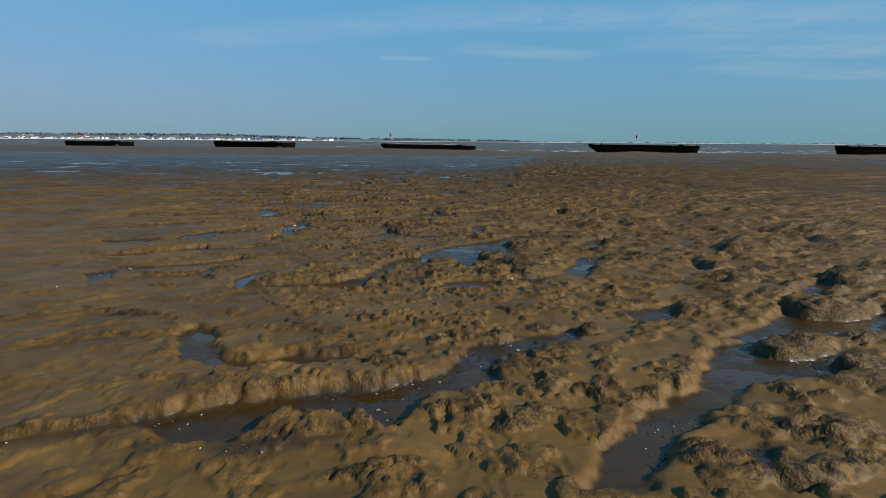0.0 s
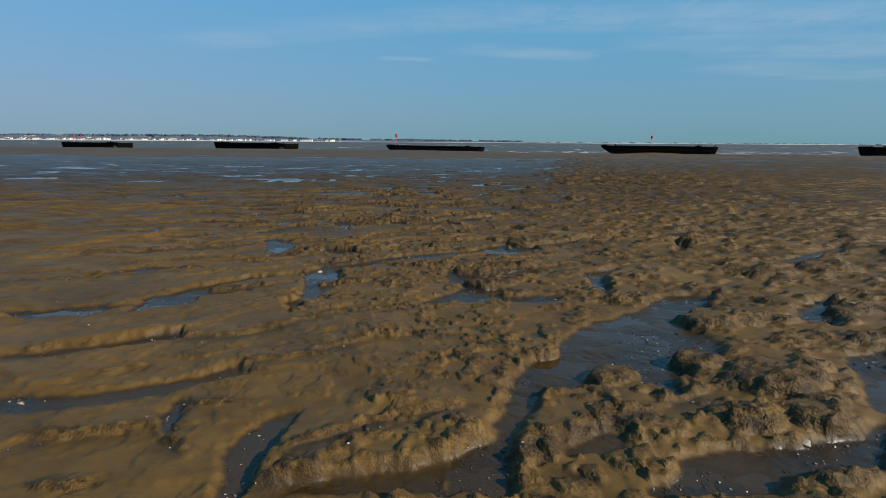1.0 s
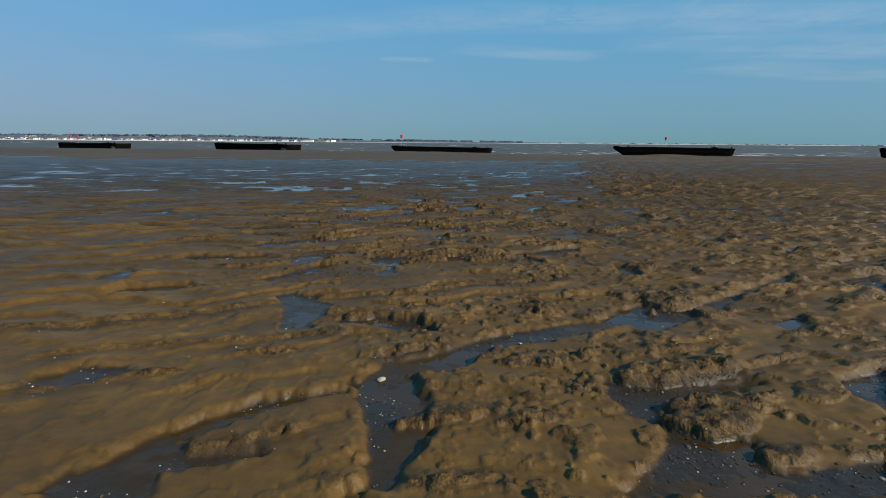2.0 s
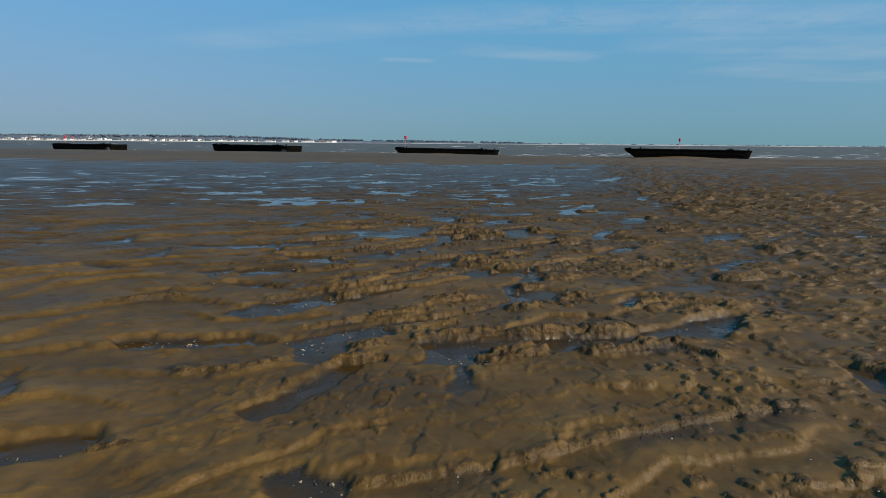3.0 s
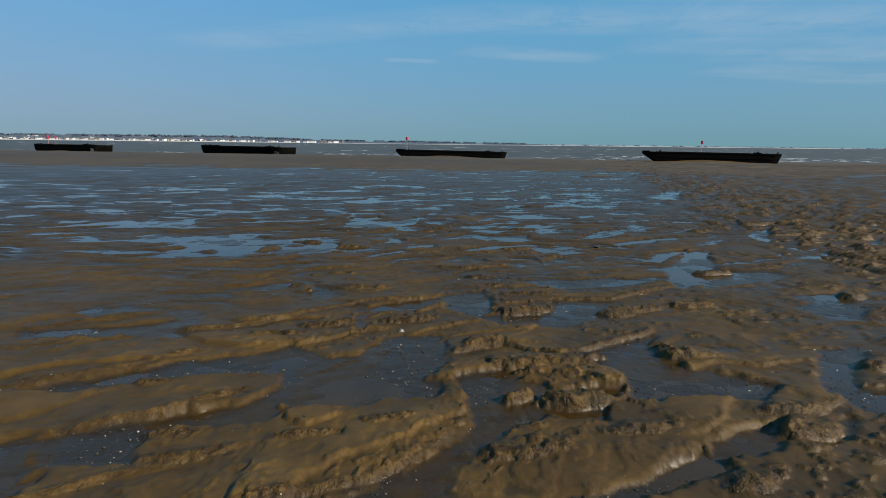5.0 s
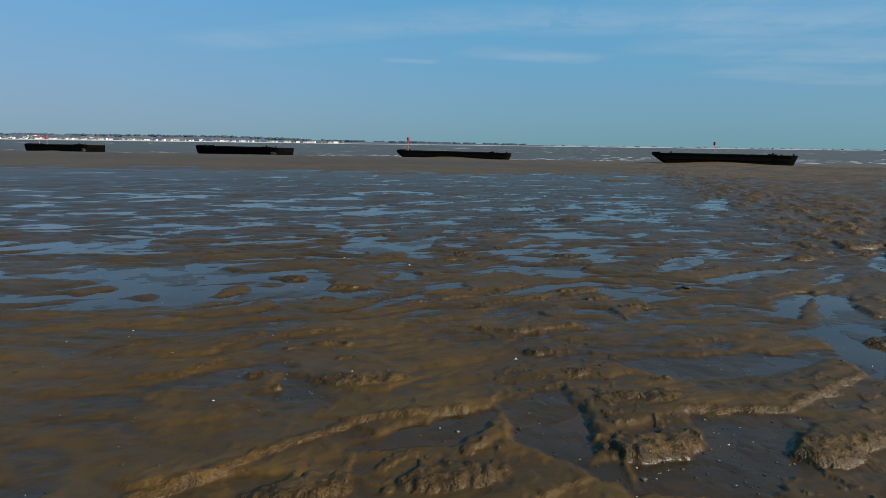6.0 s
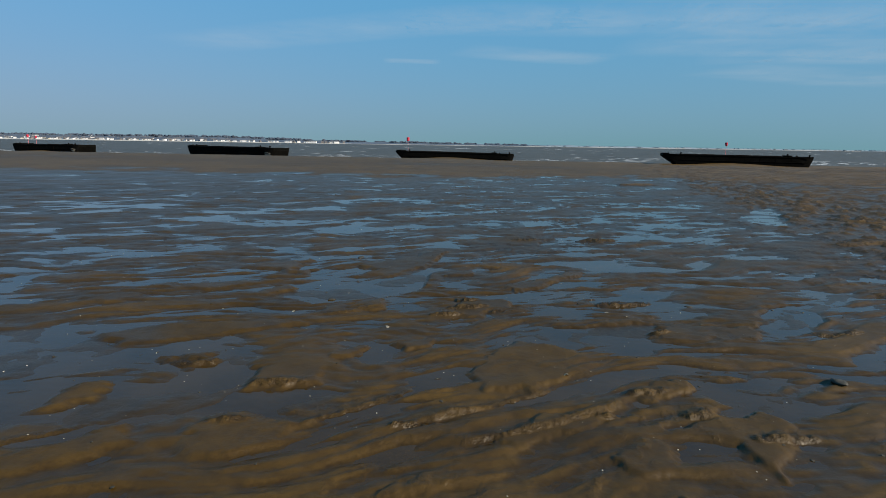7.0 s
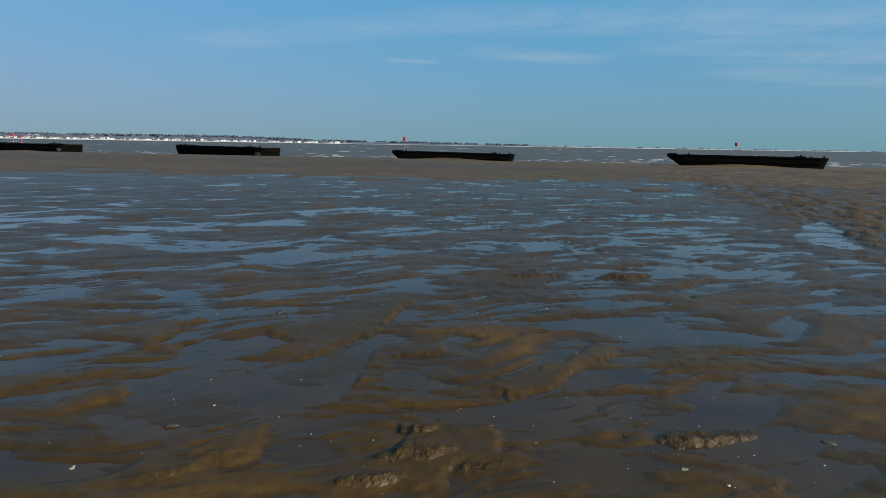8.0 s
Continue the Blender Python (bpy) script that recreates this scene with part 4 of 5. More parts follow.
clods((-2.31, 11.15, 0.42, 0.15, 0.05), (-1.11, 11.94, 0.27, 0.14, 0.04), (-0.4, 12.58, 0.35, 0.23, 0.07), (-1.27, 11.55, 0.09, 0.05, 0.03), (-3.93, 11.18, 0.34, 0.12, 0.03), (-5.07, 11.64, 0.19, 0.09, 0.03), (-0.78, 11.08, 0.18, 0.11, 0.03), (-1.71, 13.64, 0.2, 0.1, 0.03))
scarp(.03, (-3.87, 23.31), (-3.39, 23.56), (-2.92, 23.86))
scarp(.03, (-7.54, 22.58), (-7.28, 22.73), (-6.83, 23.1), (-6.55, 23.36))
scarp(.03, (-5.05, 23.14), (-4.69, 23.43), (-4.4, 23.68))
clods((-1.17, 27.17, 0.46, 0.16, 0.04), (1.37, 26, 0.39, 0.14, 0.03), (-4.17, 23.16, 0.15, 0.05, 0.03), (-0.89, 23.19, 0.3, 0.1, 0.03))

BARGES = [   # near gunwale: left end, right end, height there, depth, rake of the left and right ends
    ((-109.3, 136.8), (-89.5, 131.3), 1.22, 1.24, 1.9, 0.9, 0.4),
    ((-59.8, 121.6), (-39.5, 113.5), 1.50, 1.37, 1.9, 1.0, 0.3),
    ((-19.3, 128.0), (4.4, 124.6), 1.07, 0.80, 1.9, 1.9, 0.12),
    ((30.3, 116.0), (53.2, 110.8), 1.40, 1.24, 1.9, 2.4, 0.12),
    ((83.0, 110.3), (105.5, 105.0), 1.38, 1.25, 1.9, 0.7, 0.6),
]


def bank(x, y):
    """The broad lie of the shore, without ridges."""
    crest = 0.42 * smooth(25, -15, x) + 0.10
    up = crest * smooth(54, 90, y + 0.12 * x)
    down = -(crest + 0.42) * smooth(93, 113, y + 0.10 * x) - 0.75 * smooth(120, 160, y + 0.08 * x)
    z = up + down
    for (x0, y0), (x1, y1), *_ in BARGES:
        u = (x - x0) / (x1 - x0)
        line = y0 + (y1 - y0) * u
        z = z + 0.45 * np.exp(-((u - 0.47) / 0.26) ** 2) * np.exp(-((y - line + 0.5) / 5.0) ** 2)
    return z


def near_box(x, y, pts, reach):
    px, py = [p[0] for p in pts], [p[1] for p in pts]
    return np.nonzero((x > min(px) - reach) & (x < max(px) + reach) & (y > min(py) - reach) & (y < max(py) + reach))


def inner(x, y, outlines):
    """Distance within the nearest outline's rim; below zero outside."""
    depth = np.full(x.shape, -1.0, x.dtype)
    for pts in outlines:
        at = near_box(x, y, pts, 0.5)
        if not at[0].size:
            continue
        px, py = x[at], y[at]
        gap, odd = np.full(px.shape, 9.0, x.dtype), np.zeros(px.shape, bool)
        for (ax, ay), (bx, by) in zip(pts, pts[1:] + pts[:1]):
            dx, dy = bx - ax, by - ay
            t = np.clip(((px - ax) * dx + (py - ay) * dy) / (dx * dx + dy * dy + 1e-9), 0, 1)
            gap = np.minimum(gap, np.hypot(px - ax - t * dx, py - ay - t * dy))
            if dy:
                odd ^= ((ay > py) != (by > py)) & (px < dx * (py - ay) / dy + ax)
        depth[at] = np.maximum(depth[at], np.where(odd, gap, -gap))
    return depth


def steps(x, y, ragged):
    """Rise over the marked scarps, and how near their broken faces and their feet lie."""
    rise, face, foot = (np.zeros(x.shape, x.dtype) for _ in range(3))
    for high, pts in SCARPS:
        at = near_box(x, y, pts, 0.9)
        if not at[0].size:
            continue
        px, py, rag = x[at], y[at], ragged[at]
        best, side, ends = np.full(px.shape, 9.0, x.dtype), np.zeros(px.shape, x.dtype), np.zeros(px.shape, x.dtype)
        last = len(pts) - 2
        for i, ((ax, ay), (bx, by)) in enumerate(zip(pts, pts[1:])):
            dx, dy = bx - ax, by - ay
            long = math.hypot(dx, dy)
            raw = ((px - ax) * dx + (py - ay) * dy) / long ** 2
            t = np.clip(raw, 0, 1)
            d = np.hypot(px - ax - t * dx, py - ay - t * dy)
            pick = d < best
            best = np.where(pick, d, best)
            side = np.where(pick, (dx * (py - ay) - dy * (px - ax)) / long, side)
            past = np.maximum(np.where((i == 0) & (raw < 0), -raw, 0), np.where((i == last) & (raw > 1), raw - 1, 0)) * long
            ends = np.where(pick, past, ends)
        live = smooth(0.35, 0.0, ends)
        s = side + rag
        rise[at] = np.maximum(rise[at], min(0.75 * high, 0.020 + 0.25 * high) * live * (smooth(0.0, 0.036, s) * (1 - smooth(0.05, 0.6, s))))
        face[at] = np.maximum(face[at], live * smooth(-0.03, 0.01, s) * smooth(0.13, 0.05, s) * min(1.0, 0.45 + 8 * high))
        foot[at] = np.maximum(foot[at], live * smooth(-0.28, -0.05, s) * smooth(0.03, -0.02, s) * min(1.0, 0.4 + 8 * high))
    return rise, face, foot


def lumps_at(x, y, ragged):
    """Height of the marked clods and how torn they are."""
    up, tear = np.zeros(x.shape, x.dtype), np.zeros(x.shape, x.dtype)
    for cx, cy, long, broad, high in CLODS:
        at = near_box(x, y, ((cx - long, cy - broad), (cx + long, cy + broad)), 0.25)
        if not at[0].size:
            continue
        lean = (y[at] - cy) - 0.22 * (x[at] - cx)
        r = np.hypot((x[at] - cx) / long, lean / broad)
        e = (1 - r) * min(long, broad) + 1.7 * ragged[at]
        top = smooth(-0.015, 0.055, e) * (0.62 + 0.38 * smooth(0.0, 0.6 * min(long, broad), e))
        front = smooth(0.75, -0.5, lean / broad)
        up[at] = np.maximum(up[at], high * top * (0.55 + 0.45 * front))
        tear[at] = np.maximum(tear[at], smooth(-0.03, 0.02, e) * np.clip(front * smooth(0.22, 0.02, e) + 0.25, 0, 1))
    return up, tear


def flat(x, y):
    """Height of the mud, level of the lying water, how wet, gritty, torn and golden the surface is."""
    x, y = np.asarray(x, np.float32), np.asarray(y, np.float32)
    base = bank(x, y)
    wx, wy = fbm(x * 0.33, y * 0.33, 11, 2), fbm(x * 0.9, y * 0.9, 23, 2)
    near = smooth(27, 10, y)
    way = np.interp(y, (-8, -2, 3, 9, 17, 24, 30), (2.8, 0.8, -1.6, -2.6, -3.6, -3.2, -3.0)).astype(np.float32)
    span = 4.0 + 0.12 * np.clip(y + 8, 0, 40)
    known = smooth(span + 3.0, span, np.abs(x - way)) * smooth(-5.9, -5.2, y) * smooth(31, 26, y)
    edge = y + 5.0 * wx + 5.0 * grad_noise(x * 0.06, y * 0.05, 103)   # foot of the bank
    sheet = smooth(20, 31, y) * smooth(59, 49, y)              # the wet, flatter stretch
    right = smooth(-2.5, 4.0, x + 1.3 * wx - 0.21 * np.clip(y - 10, 0, 80))
    level_right = right * smooth(16, 27, y)
    calm = smooth(19, 25, y)
    ragged = 0.022 * fbm(x * 4.2, y * 4.2, 93, 2) + 0.010 * fbm(x * 13, y * 11, 95, 2)
    # stepped ridges, each with its scarp to the south
    phase = (y - 0.40 * x + 0.80 * wx + 0.24 * wy + 1.6 * ragged) / 0.72
    s, row = phase - np.floor(phase), np.floor(phase)
    saw = smooth(0.0, 0.062 + 0.22 * calm, s) * (1 - smooth(0.20 + 0.2 * calm, 0.92, s))
    keep = smooth(-0.30, 0.25, fbm(x * 0.45 + 3.7 * row, y * 0.2 + 1.3 * row, 37, 2))
    amp = (0.042 + 0.012 * near) * (1 - 0.6 * smooth(49, 78, y)) * (1 - 0.35 * right) * (1 - 0.7 * level_right) * (1 - 0.45 * smooth(24, 31, y))
    amp = amp * (1 - known * (0.55 - 0.40 * smooth(3, 7, y) + 0.50 * calm))
    ridges = amp * saw * keep
    thin = smooth(0.0, 0.05, s) * smooth(0.26, 0.10, s) * keep * (1 - 0.45 * known)
    swell = (0.020 + 0.010 * near - 0.007 * sheet) * fbm(x * 0.30, y * 0.40, 41, 3)
    streak = smooth(33, 46, y) * smooth(84, 68, y)
    # marked features
    stray = (0.03 + 0.05 * calm + 0.25 * smooth(27, 36, y)) * fbm(x * 1.1, y * 1.9, 117, 3)
    rise, face, foot = steps(x, y, ragged)
    up, tear = lumps_at(x, y, ragged)
    gk = smooth(-0.10, 0.015, inner(x, y, HOLLOWS) + 2.2 * ragged + stray) ** 1.2 * (1 - smooth(0.0, 0.03, up))
    bk = smooth(-0.09, 0.05, inner(x, y, SHOALS) + 2.5 * ragged + stray)
    # unmarked lumps, nubs and pits
    b2 = smooth(0.0, 0.22, np.abs(fbm(x * 3.8, y * 4.4, 57, 2)))
    plate = fbm(x * 0.50 + 9, y * 0.74, 83, 4) + 1.3 * ragged
    step = 0.55 * smooth(-0.015, 0.015, plate) + 0.45 * smooth(0.16, 0.19, plate) + 0.35 * smooth(-0.21, -0.18, plate)
    tread = (0.022 + 0.020 * near) * (0.30 + 0.70 * right) * (1 - 0.6 * sheet) * (1 - 0.55 * known)
    lip = np.maximum(np.exp(-((plate - 0.02) / 0.03) ** 2), np.exp(-((plate - 0.19) / 0.03) ** 2)) * (0.30 + 0.70 * right) * (1 - 0.5 * known)
    patch = smooth(0.02, 0.20, fbm(x * 0.8 + 5, y * 0.8, 29, 3))
    rough = smooth(-0.05, 0.35, fbm(x * 0.6, y * 0.7, 33, 2) + 0.28 * right) * (0.25 + 0.75 * smooth(-2.5, 1.5, x - way + wx))
    block = right * smooth(17, 24, y) * smooth(104, 92, y) * smooth(0.30, 0.36, fbm(x * 1.2 + 7, y * 1.4, 123, 3) + 2 * ragged)
    nub_noise = fbm(x * 2.1 + 3, y * 2.3, 91, 3) + 1.4 * ragged
    where = (0.25 + 0.75 * right) * smooth(104, 92, y) * (1 - 0.8 * calm * (1 - right)) * (1 - 0.3 * known)
    nub = where * smooth(0.18, 0.22, nub_noise + 0.06 * level_right)
    small = rough * (1 - 0.75 * calm * (1 - 0.7 * right)) * smooth(0.24, 0.30, fbm(x * 5.2, y * 5.8, 111, 2) + ragged)
    bite = smooth(0.42, 0.50, fbm(x * 3.4, y * 3.0, 63, 2)) * (1 - calm)
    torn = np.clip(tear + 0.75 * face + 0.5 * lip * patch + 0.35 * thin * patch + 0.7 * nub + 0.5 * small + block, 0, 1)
    level = -0.050 + 0.022 * smooth(6, 20, y) + 0.008 * sheet - 0.006 * right * near + 0.018 * right * smooth(12, 18, y) * smooth(48, 40, y) + 0.006 * smooth(17, 24, y) * smooth(40, 31, y) + 0.012 * streak + 0.010 * smooth(42, 54, y)
    level = level + 0.010 * fbm(x * 0.22, y * 0.3, 71, 2) - 0.3 * smooth(59, 73, edge + 0.04 * x)
    fine = 0.006 * fbm(x * 2.6, y * 3.4, 67, 2)
    soft = 0.011 * fbm(x * 1.3, y * 1.7, 65, 2)
    knob = (0.005 - 0.001 * calm) * (0.25 + 0.75 * rough) * fbm(x * 4.4, y * 5.4, 113, 2)
    bits = (0.045 - 0.02 * level_right) * nub * (0.5 + 0.5 * b2) + 0.020 * small + 0.085 * block * (0.6 + 0.4 * b2)
    open_z = ridges + tread * (step - 0.6) + swell + fine + soft + knob + bits
    # the wet, levelled stretch: long lens-shaped banks between films of water
    drawn = y - 0.24 * x + 0.5 * wx
    lens = 0.5 * fbm(x * 0.60, drawn * 1.9, 97, 4, 0.6) + 0.40 * fbm(x * 0.2, drawn * 0.65, 99, 2) + 0.22 * fbm(x * 1.1, drawn * 5.5, 121, 2)
    drier = 0.30 + 0.30 * right * smooth(60, 45, y) - 0.17 * smooth(20, 23, y) * smooth(46, 38, y)
    banked = level + np.clip(0.085 * (lens + drier), -0.008, 0.044) + 0.9 * fine + 1.4 * knob + 0.0035 * fbm(x * 4, y * 9, 119, 2)
    banked = np.maximum(banked, level + 0.066 * bk * (0.8 + 18 * soft) + 0.5 * fine + 0.8 * knob - 0.01)
    banked = banked + right * bits
    cz = smooth(16.5, 22.5, y - wx) * smooth(66, 58, edge)
    z = open_z * (1 - cz) + banked * cz
    dry = level + 0.008 + 0.5 * fine
    z = z + (np.maximum(z, dry) - z) * known * (1 - calm)
    bed = level + 0.0025 - 0.005 * calm + 0.011 * fbm(x * 1.1, y * 1.6, 115, 3) + 0.5 * fine
    z = z * (1 - gk) + bed * gk
    z = z + rise * (1 - 0.8 * gk) - 0.010 * foot * (1 - gk) + up
    z = z - 0.040 * bite * (0.25 + 0.75 * torn) * (0.35 + 0.65 * near) * (1 - gk)
    z = z + (0.0006 + 0.010 * torn) * fbm(x * 14, y * 12, 61, 2) * (1 - 0.7 * gk) + 0.016 * torn * (b2 - 0.6)
    gold = smooth(13, 27, y) * (smooth(53, 45, y) + 0.75 * smooth(60, 66, edge)) * (1 - 0.85 * level_right) * np.clip(0.75 + 0.5 * fbm(x * 0.5, y * 0.5, 79, 2), 0, 1)
    strip = np.exp(-((y + 0.12 * x - 76 + 2 * wx) / 4.5) ** 2) * smooth(35, 5, x)
    soak = (0.45 + 0.55 * smooth(2, 14, y)) * smooth(-7, 2, y - 0.5 * x) * smooth(67, 57, edge) * (0.66 - 0.20 * smooth(26, 36, y) * smooth(54, 46, y) + 0.4 * fbm(x * 0.6, y * 0.9, 73, 2) + 0.42 * smooth(22, 34, y) + 0.2 * right * smooth(5, 12, y))
    wet = np.maximum(smooth(0.032, 0.004, z - level), np.clip(soak, 0, 0.78 + 0.10 * smooth(22, 34, y)) * smooth(0.14, 0.02, z - level))
    wet = np.clip(np.maximum(wet, np.maximum(0.72 * foot, smooth(0.7, 1.0, gk))) + 0.35 * strip + 0.30 * smooth(0.0, 0.35, fbm(x * 0.035, (y + 0.12 * x) * 0.2, 125, 3)) * smooth(56, 62, y) * smooth(101, 96, y), 0, 1)
    grit = smooth(0.4, 0.95, gk) * smooth(-0.15, 0.2, fbm(x * 0.8, y * 0.8, 77, 2)) * smooth(25, 14, y)
    grit = np.maximum(grit, 0.85 * foot * near * smooth(-0.1, 0.15, fbm(x * 1.1, y * 1.1, 101, 2)))
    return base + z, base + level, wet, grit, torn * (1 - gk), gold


def spaced(start, end, first, growth):
    out, step = [start], first
    while out[-1] < end:
        out.append(out[-1] + step)
        step *= growth
    return out


def columns():
    """Offsets from the middle of the flat, close together there."""
    sides = []
    for growth in (0.0145, 0.0095):
        half, x, dx = [], 0.0, 0.019
        while x < 2500:
            dx = max(0.019, growth * x) if x < 16 else dx * 1.06
            x += dx
            half.append(x)
        sides.append(half)
    return np.array([-v for v in reversed(sides[0])] + [0.0] + sides[1])


def sheared(offsets, rows):
    """The columns follow the middle of the flat, which wanders from row to row."""
    middle = np.interp(rows, (-8, -2, 3, 9, 17, 24, 30), (1.6, 0.4, -1.4, -2.4, -3.4, -3.3, -3.2))
    keep = 1 - smooth(60, 400, np.abs(offsets))
    return offsets[None, :] + middle[:, None] * keep[None, :], np.repeat(rows[:, None], len(offsets), 1)


OFFSETS = columns()
YS = np.array(sorted([-v for v in spaced(5.55, 300, 0.1, 1.14)]) + list(np.arange(-5.5, 27.0, 0.0245)) + spaced(27.0, 420, 0.026, 1.0125))
GX, GY = sheared(OFFSETS, YS)
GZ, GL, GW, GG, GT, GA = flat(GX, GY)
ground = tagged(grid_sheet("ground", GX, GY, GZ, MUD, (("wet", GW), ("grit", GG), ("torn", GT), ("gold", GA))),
                "brown tidal mudflat with stepped ridges, lumps and wet hollows", "mudflat", kind="structure")
WX, WY = sheared(OFFSETS[::4], np.concatenate([np.arange(-5.5, 36, 0.2), np.arange(36, 78, 0.35)]))
pools = tagged(grid_sheet("water", WX, WY, flat(WX, WY)[1], POOL),
               "shallow still water lying in the hollows of the mud", "water", kind="structure")

# ---------------------------------------------------------------- sea
sx = np.array(sorted([-v for v in spaced(1, 4500, 2.0, 1.02)]) + spaced(0, 4500, 2.0, 1.02))
sy = np.array(spaced(98, 4700, 0.6, 1.02))
SX, SY = np.meshgrid(sx, sy)
SZ = SEA_LEVEL + 0.10 * fbm(SX * 0.06, SY * 0.22, 81, 3) * smooth(104, 140, SY) * smooth(1500, 300, SY)
tagged(grid_sheet("sea", SX, SY, SZ, SEA), "choppy grey-green estuary water with small white breakers", "sea", kind="structure")

# ---------------------------------------------------------------- barges
BEAM = 5.0


def barge(left, right, top_l, top_r, depth, rake, blunt, patch=False):
    """A tarred lighter, given by the ends of its near gunwale."""
    l, r = Vector((*left, top_l)), Vector((*right, top_r))
    length = (r - l).length
    root = new("barge")
    turn = Matrix.Rotation(math.atan2(r.y - l.y, r.x - l.x), 4, "Z") @ Matrix.Rotation(-math.asin((r.z - l.z) / length), 4, "Y")
    root.matrix_world = Matrix.Translation((l + r) / 2) @ turn @ Matrix.Translation((0, BEAM / 2, -depth))
    n, m, half_l = 40, 8, length / 2
    bm = bmesh.new()
    rings = []
    for i in range(n + 1):
        k = i / n
        x = -half_l + length * k
        end_l, end_r = k * length, (1 - k) * length
        sheer = 0.06 * (2 * k - 1) ** 2 + 0.07 * max(0, 1 - end_l / 2.0)
        keel = 0.0
        if end_l < rake:
            keel = (depth - 0.32) * (1 - end_l / rake)
        if end_r < blunt:
            keel = max(keel, (depth - 0.4) * (1 - end_r / blunt) ** 1.6)
        half = BEAM / 2 * (0.82 + 0.18 * min(1, min(end_l, end_r) / 2.0) ** 0.5)
        h = depth + sheer
        prof = [(-half * 0.90, keel), (-half * 0.97, keel + 0.12), (-half, keel + 0.30), (-half, h), (half, h), (half, keel + 0.30), (half * 0.97, keel + 0.12), (half * 0.90, keel)]
        rings.append([bm.verts.new((x, y, z)) for y, z in prof])
    for a, b in zip(rings, rings[1:]):
        for j in range(m):
            bm.faces.new((a[j], b[j], b[(j + 1) % m], a[(j + 1) % m]))
    bm.faces.new(rings[0])
    bm.faces.new(rings[-1][::-1])
    bmesh.ops.recalc_face_normals(bm, faces=bm.faces)
    part("hull", bm, TAR, root)
    for x0, x1, z, h in ((-half_l + 1.9, half_l - 0.5, depth - 0.16, 0.14), (-half_l + rake * 0.6 + 1.4, half_l - 1.0, depth * 0.48, 0.10)):
        part("rubbing_strake", box(bmesh.new(), x0, x1, -BEAM / 2 - 0.06, -BEAM / 2 + 0.01, z, z + h, 0.02), TAR, root)
    for k in range(1, 9):
        x = -half_l + length * (k + 0.6) / 10
        part("plate_seam", box(bmesh.new(), x - 0.03, x + 0.03, -BEAM / 2 - 0.025, -BEAM / 2 + 0.01, 0.35, depth - 0.18), RUST, root)
    for y in (-BEAM / 2 + 0.75, BEAM / 2 - 0.85):
        part("coaming", box(bmesh.new(), -half_l + 2.6, half_l - 4.6, y, y + 0.1, depth, depth + 0.10, 0.02), RUST, root)
    for x in (-half_l + 2.6, half_l - 4.7):
        part("bulkhead", box(bmesh.new(), x, x + 0.1, -BEAM / 2 + 0.9, BEAM / 2 - 0.9, depth, depth + 0.09, 0.02), RUST, root)
    for x, y, h in ((-half_l + 0.9, -1.6, 0.22), (-half_l + 2.9, -2.3, 0.30), (half_l - 0.7, -2.2, 0.30), (half_l - 2.6, -2.3, 0.16)):
        bm = tube(bmesh.new(), (x, y, depth - 0.02), (x, y, depth + h), 0.12, 0.10, 10)
        tube(bm, (x, y, depth + h - 0.02), (x, y, depth + h + 0.07), 0.16, 0.13, 10)
        part("bollard", bm, TAR, root)
    bm = bmesh.new()
    box(bm, half_l - 4.3, half_l - 3.2, -2.2, -0.6, depth - 0.01, depth + 0.24, 0.08)
    tube(bm, (half_l - 3.7, -1.4, depth + 0.2), (half_l - 3.7, -1.4, depth + 0.45), 0.14, 0.10)
    part("winch", bm, TAR, root)
    part("bow_knee", box(bmesh.new(), -half_l + 0.15, -half_l + 1.1, -1.9, 1.9, depth + 0.05, depth + 0.22, 0.06), TAR, root)
    # sunlight on the hull corner, added as a pale patch
    if patch:
        bm = bmesh.new()
        ring = [(math.cos(a) * (0.62 + 0.16 * math.sin(3 * a)), math.sin(a) * (0.36 + 0.09 * math.cos(2 * a + 1))) for a in np.linspace(0, 2 * math.pi, 15)[:-1]]
        front = [bm.verts.new((half_l - 1.15 + u, -BEAM / 2 * 0.99 - 0.03, 0.85 + v)) for u, v in ring]
        back = [bm.verts.new((half_l - 1.15 + u, -BEAM / 2 * 0.99 + 0.05, 0.85 + v)) for u, v in ring]
        bm.faces.new(front)
        for k in range(len(ring)):
            bm.faces.new((front[k - 1], front[k], back[k], back[k - 1]))
        part("lit_corner_patch", bm, SUNLIT, root, "pale patch painted as sunlight on the hull corner")
    return root


made = [barge(*row, patch=i < 2) for i, row in enumerate(BARGES)]
for ob, words in zip(made, ("black tarred lighter with a painted sunlit patch, behind a sandbank",
                            "black tarred lighter with rounded stem, beached on wet sand",
                            "black hogged lighter with a raked bow and marker pole",
                            "long black lighter with a sharply raked bow on mud",
                            "black lighter with a rounded bluff bow at the water's edge")):
    tagged(ob, words, "barge", "row of beached barges")


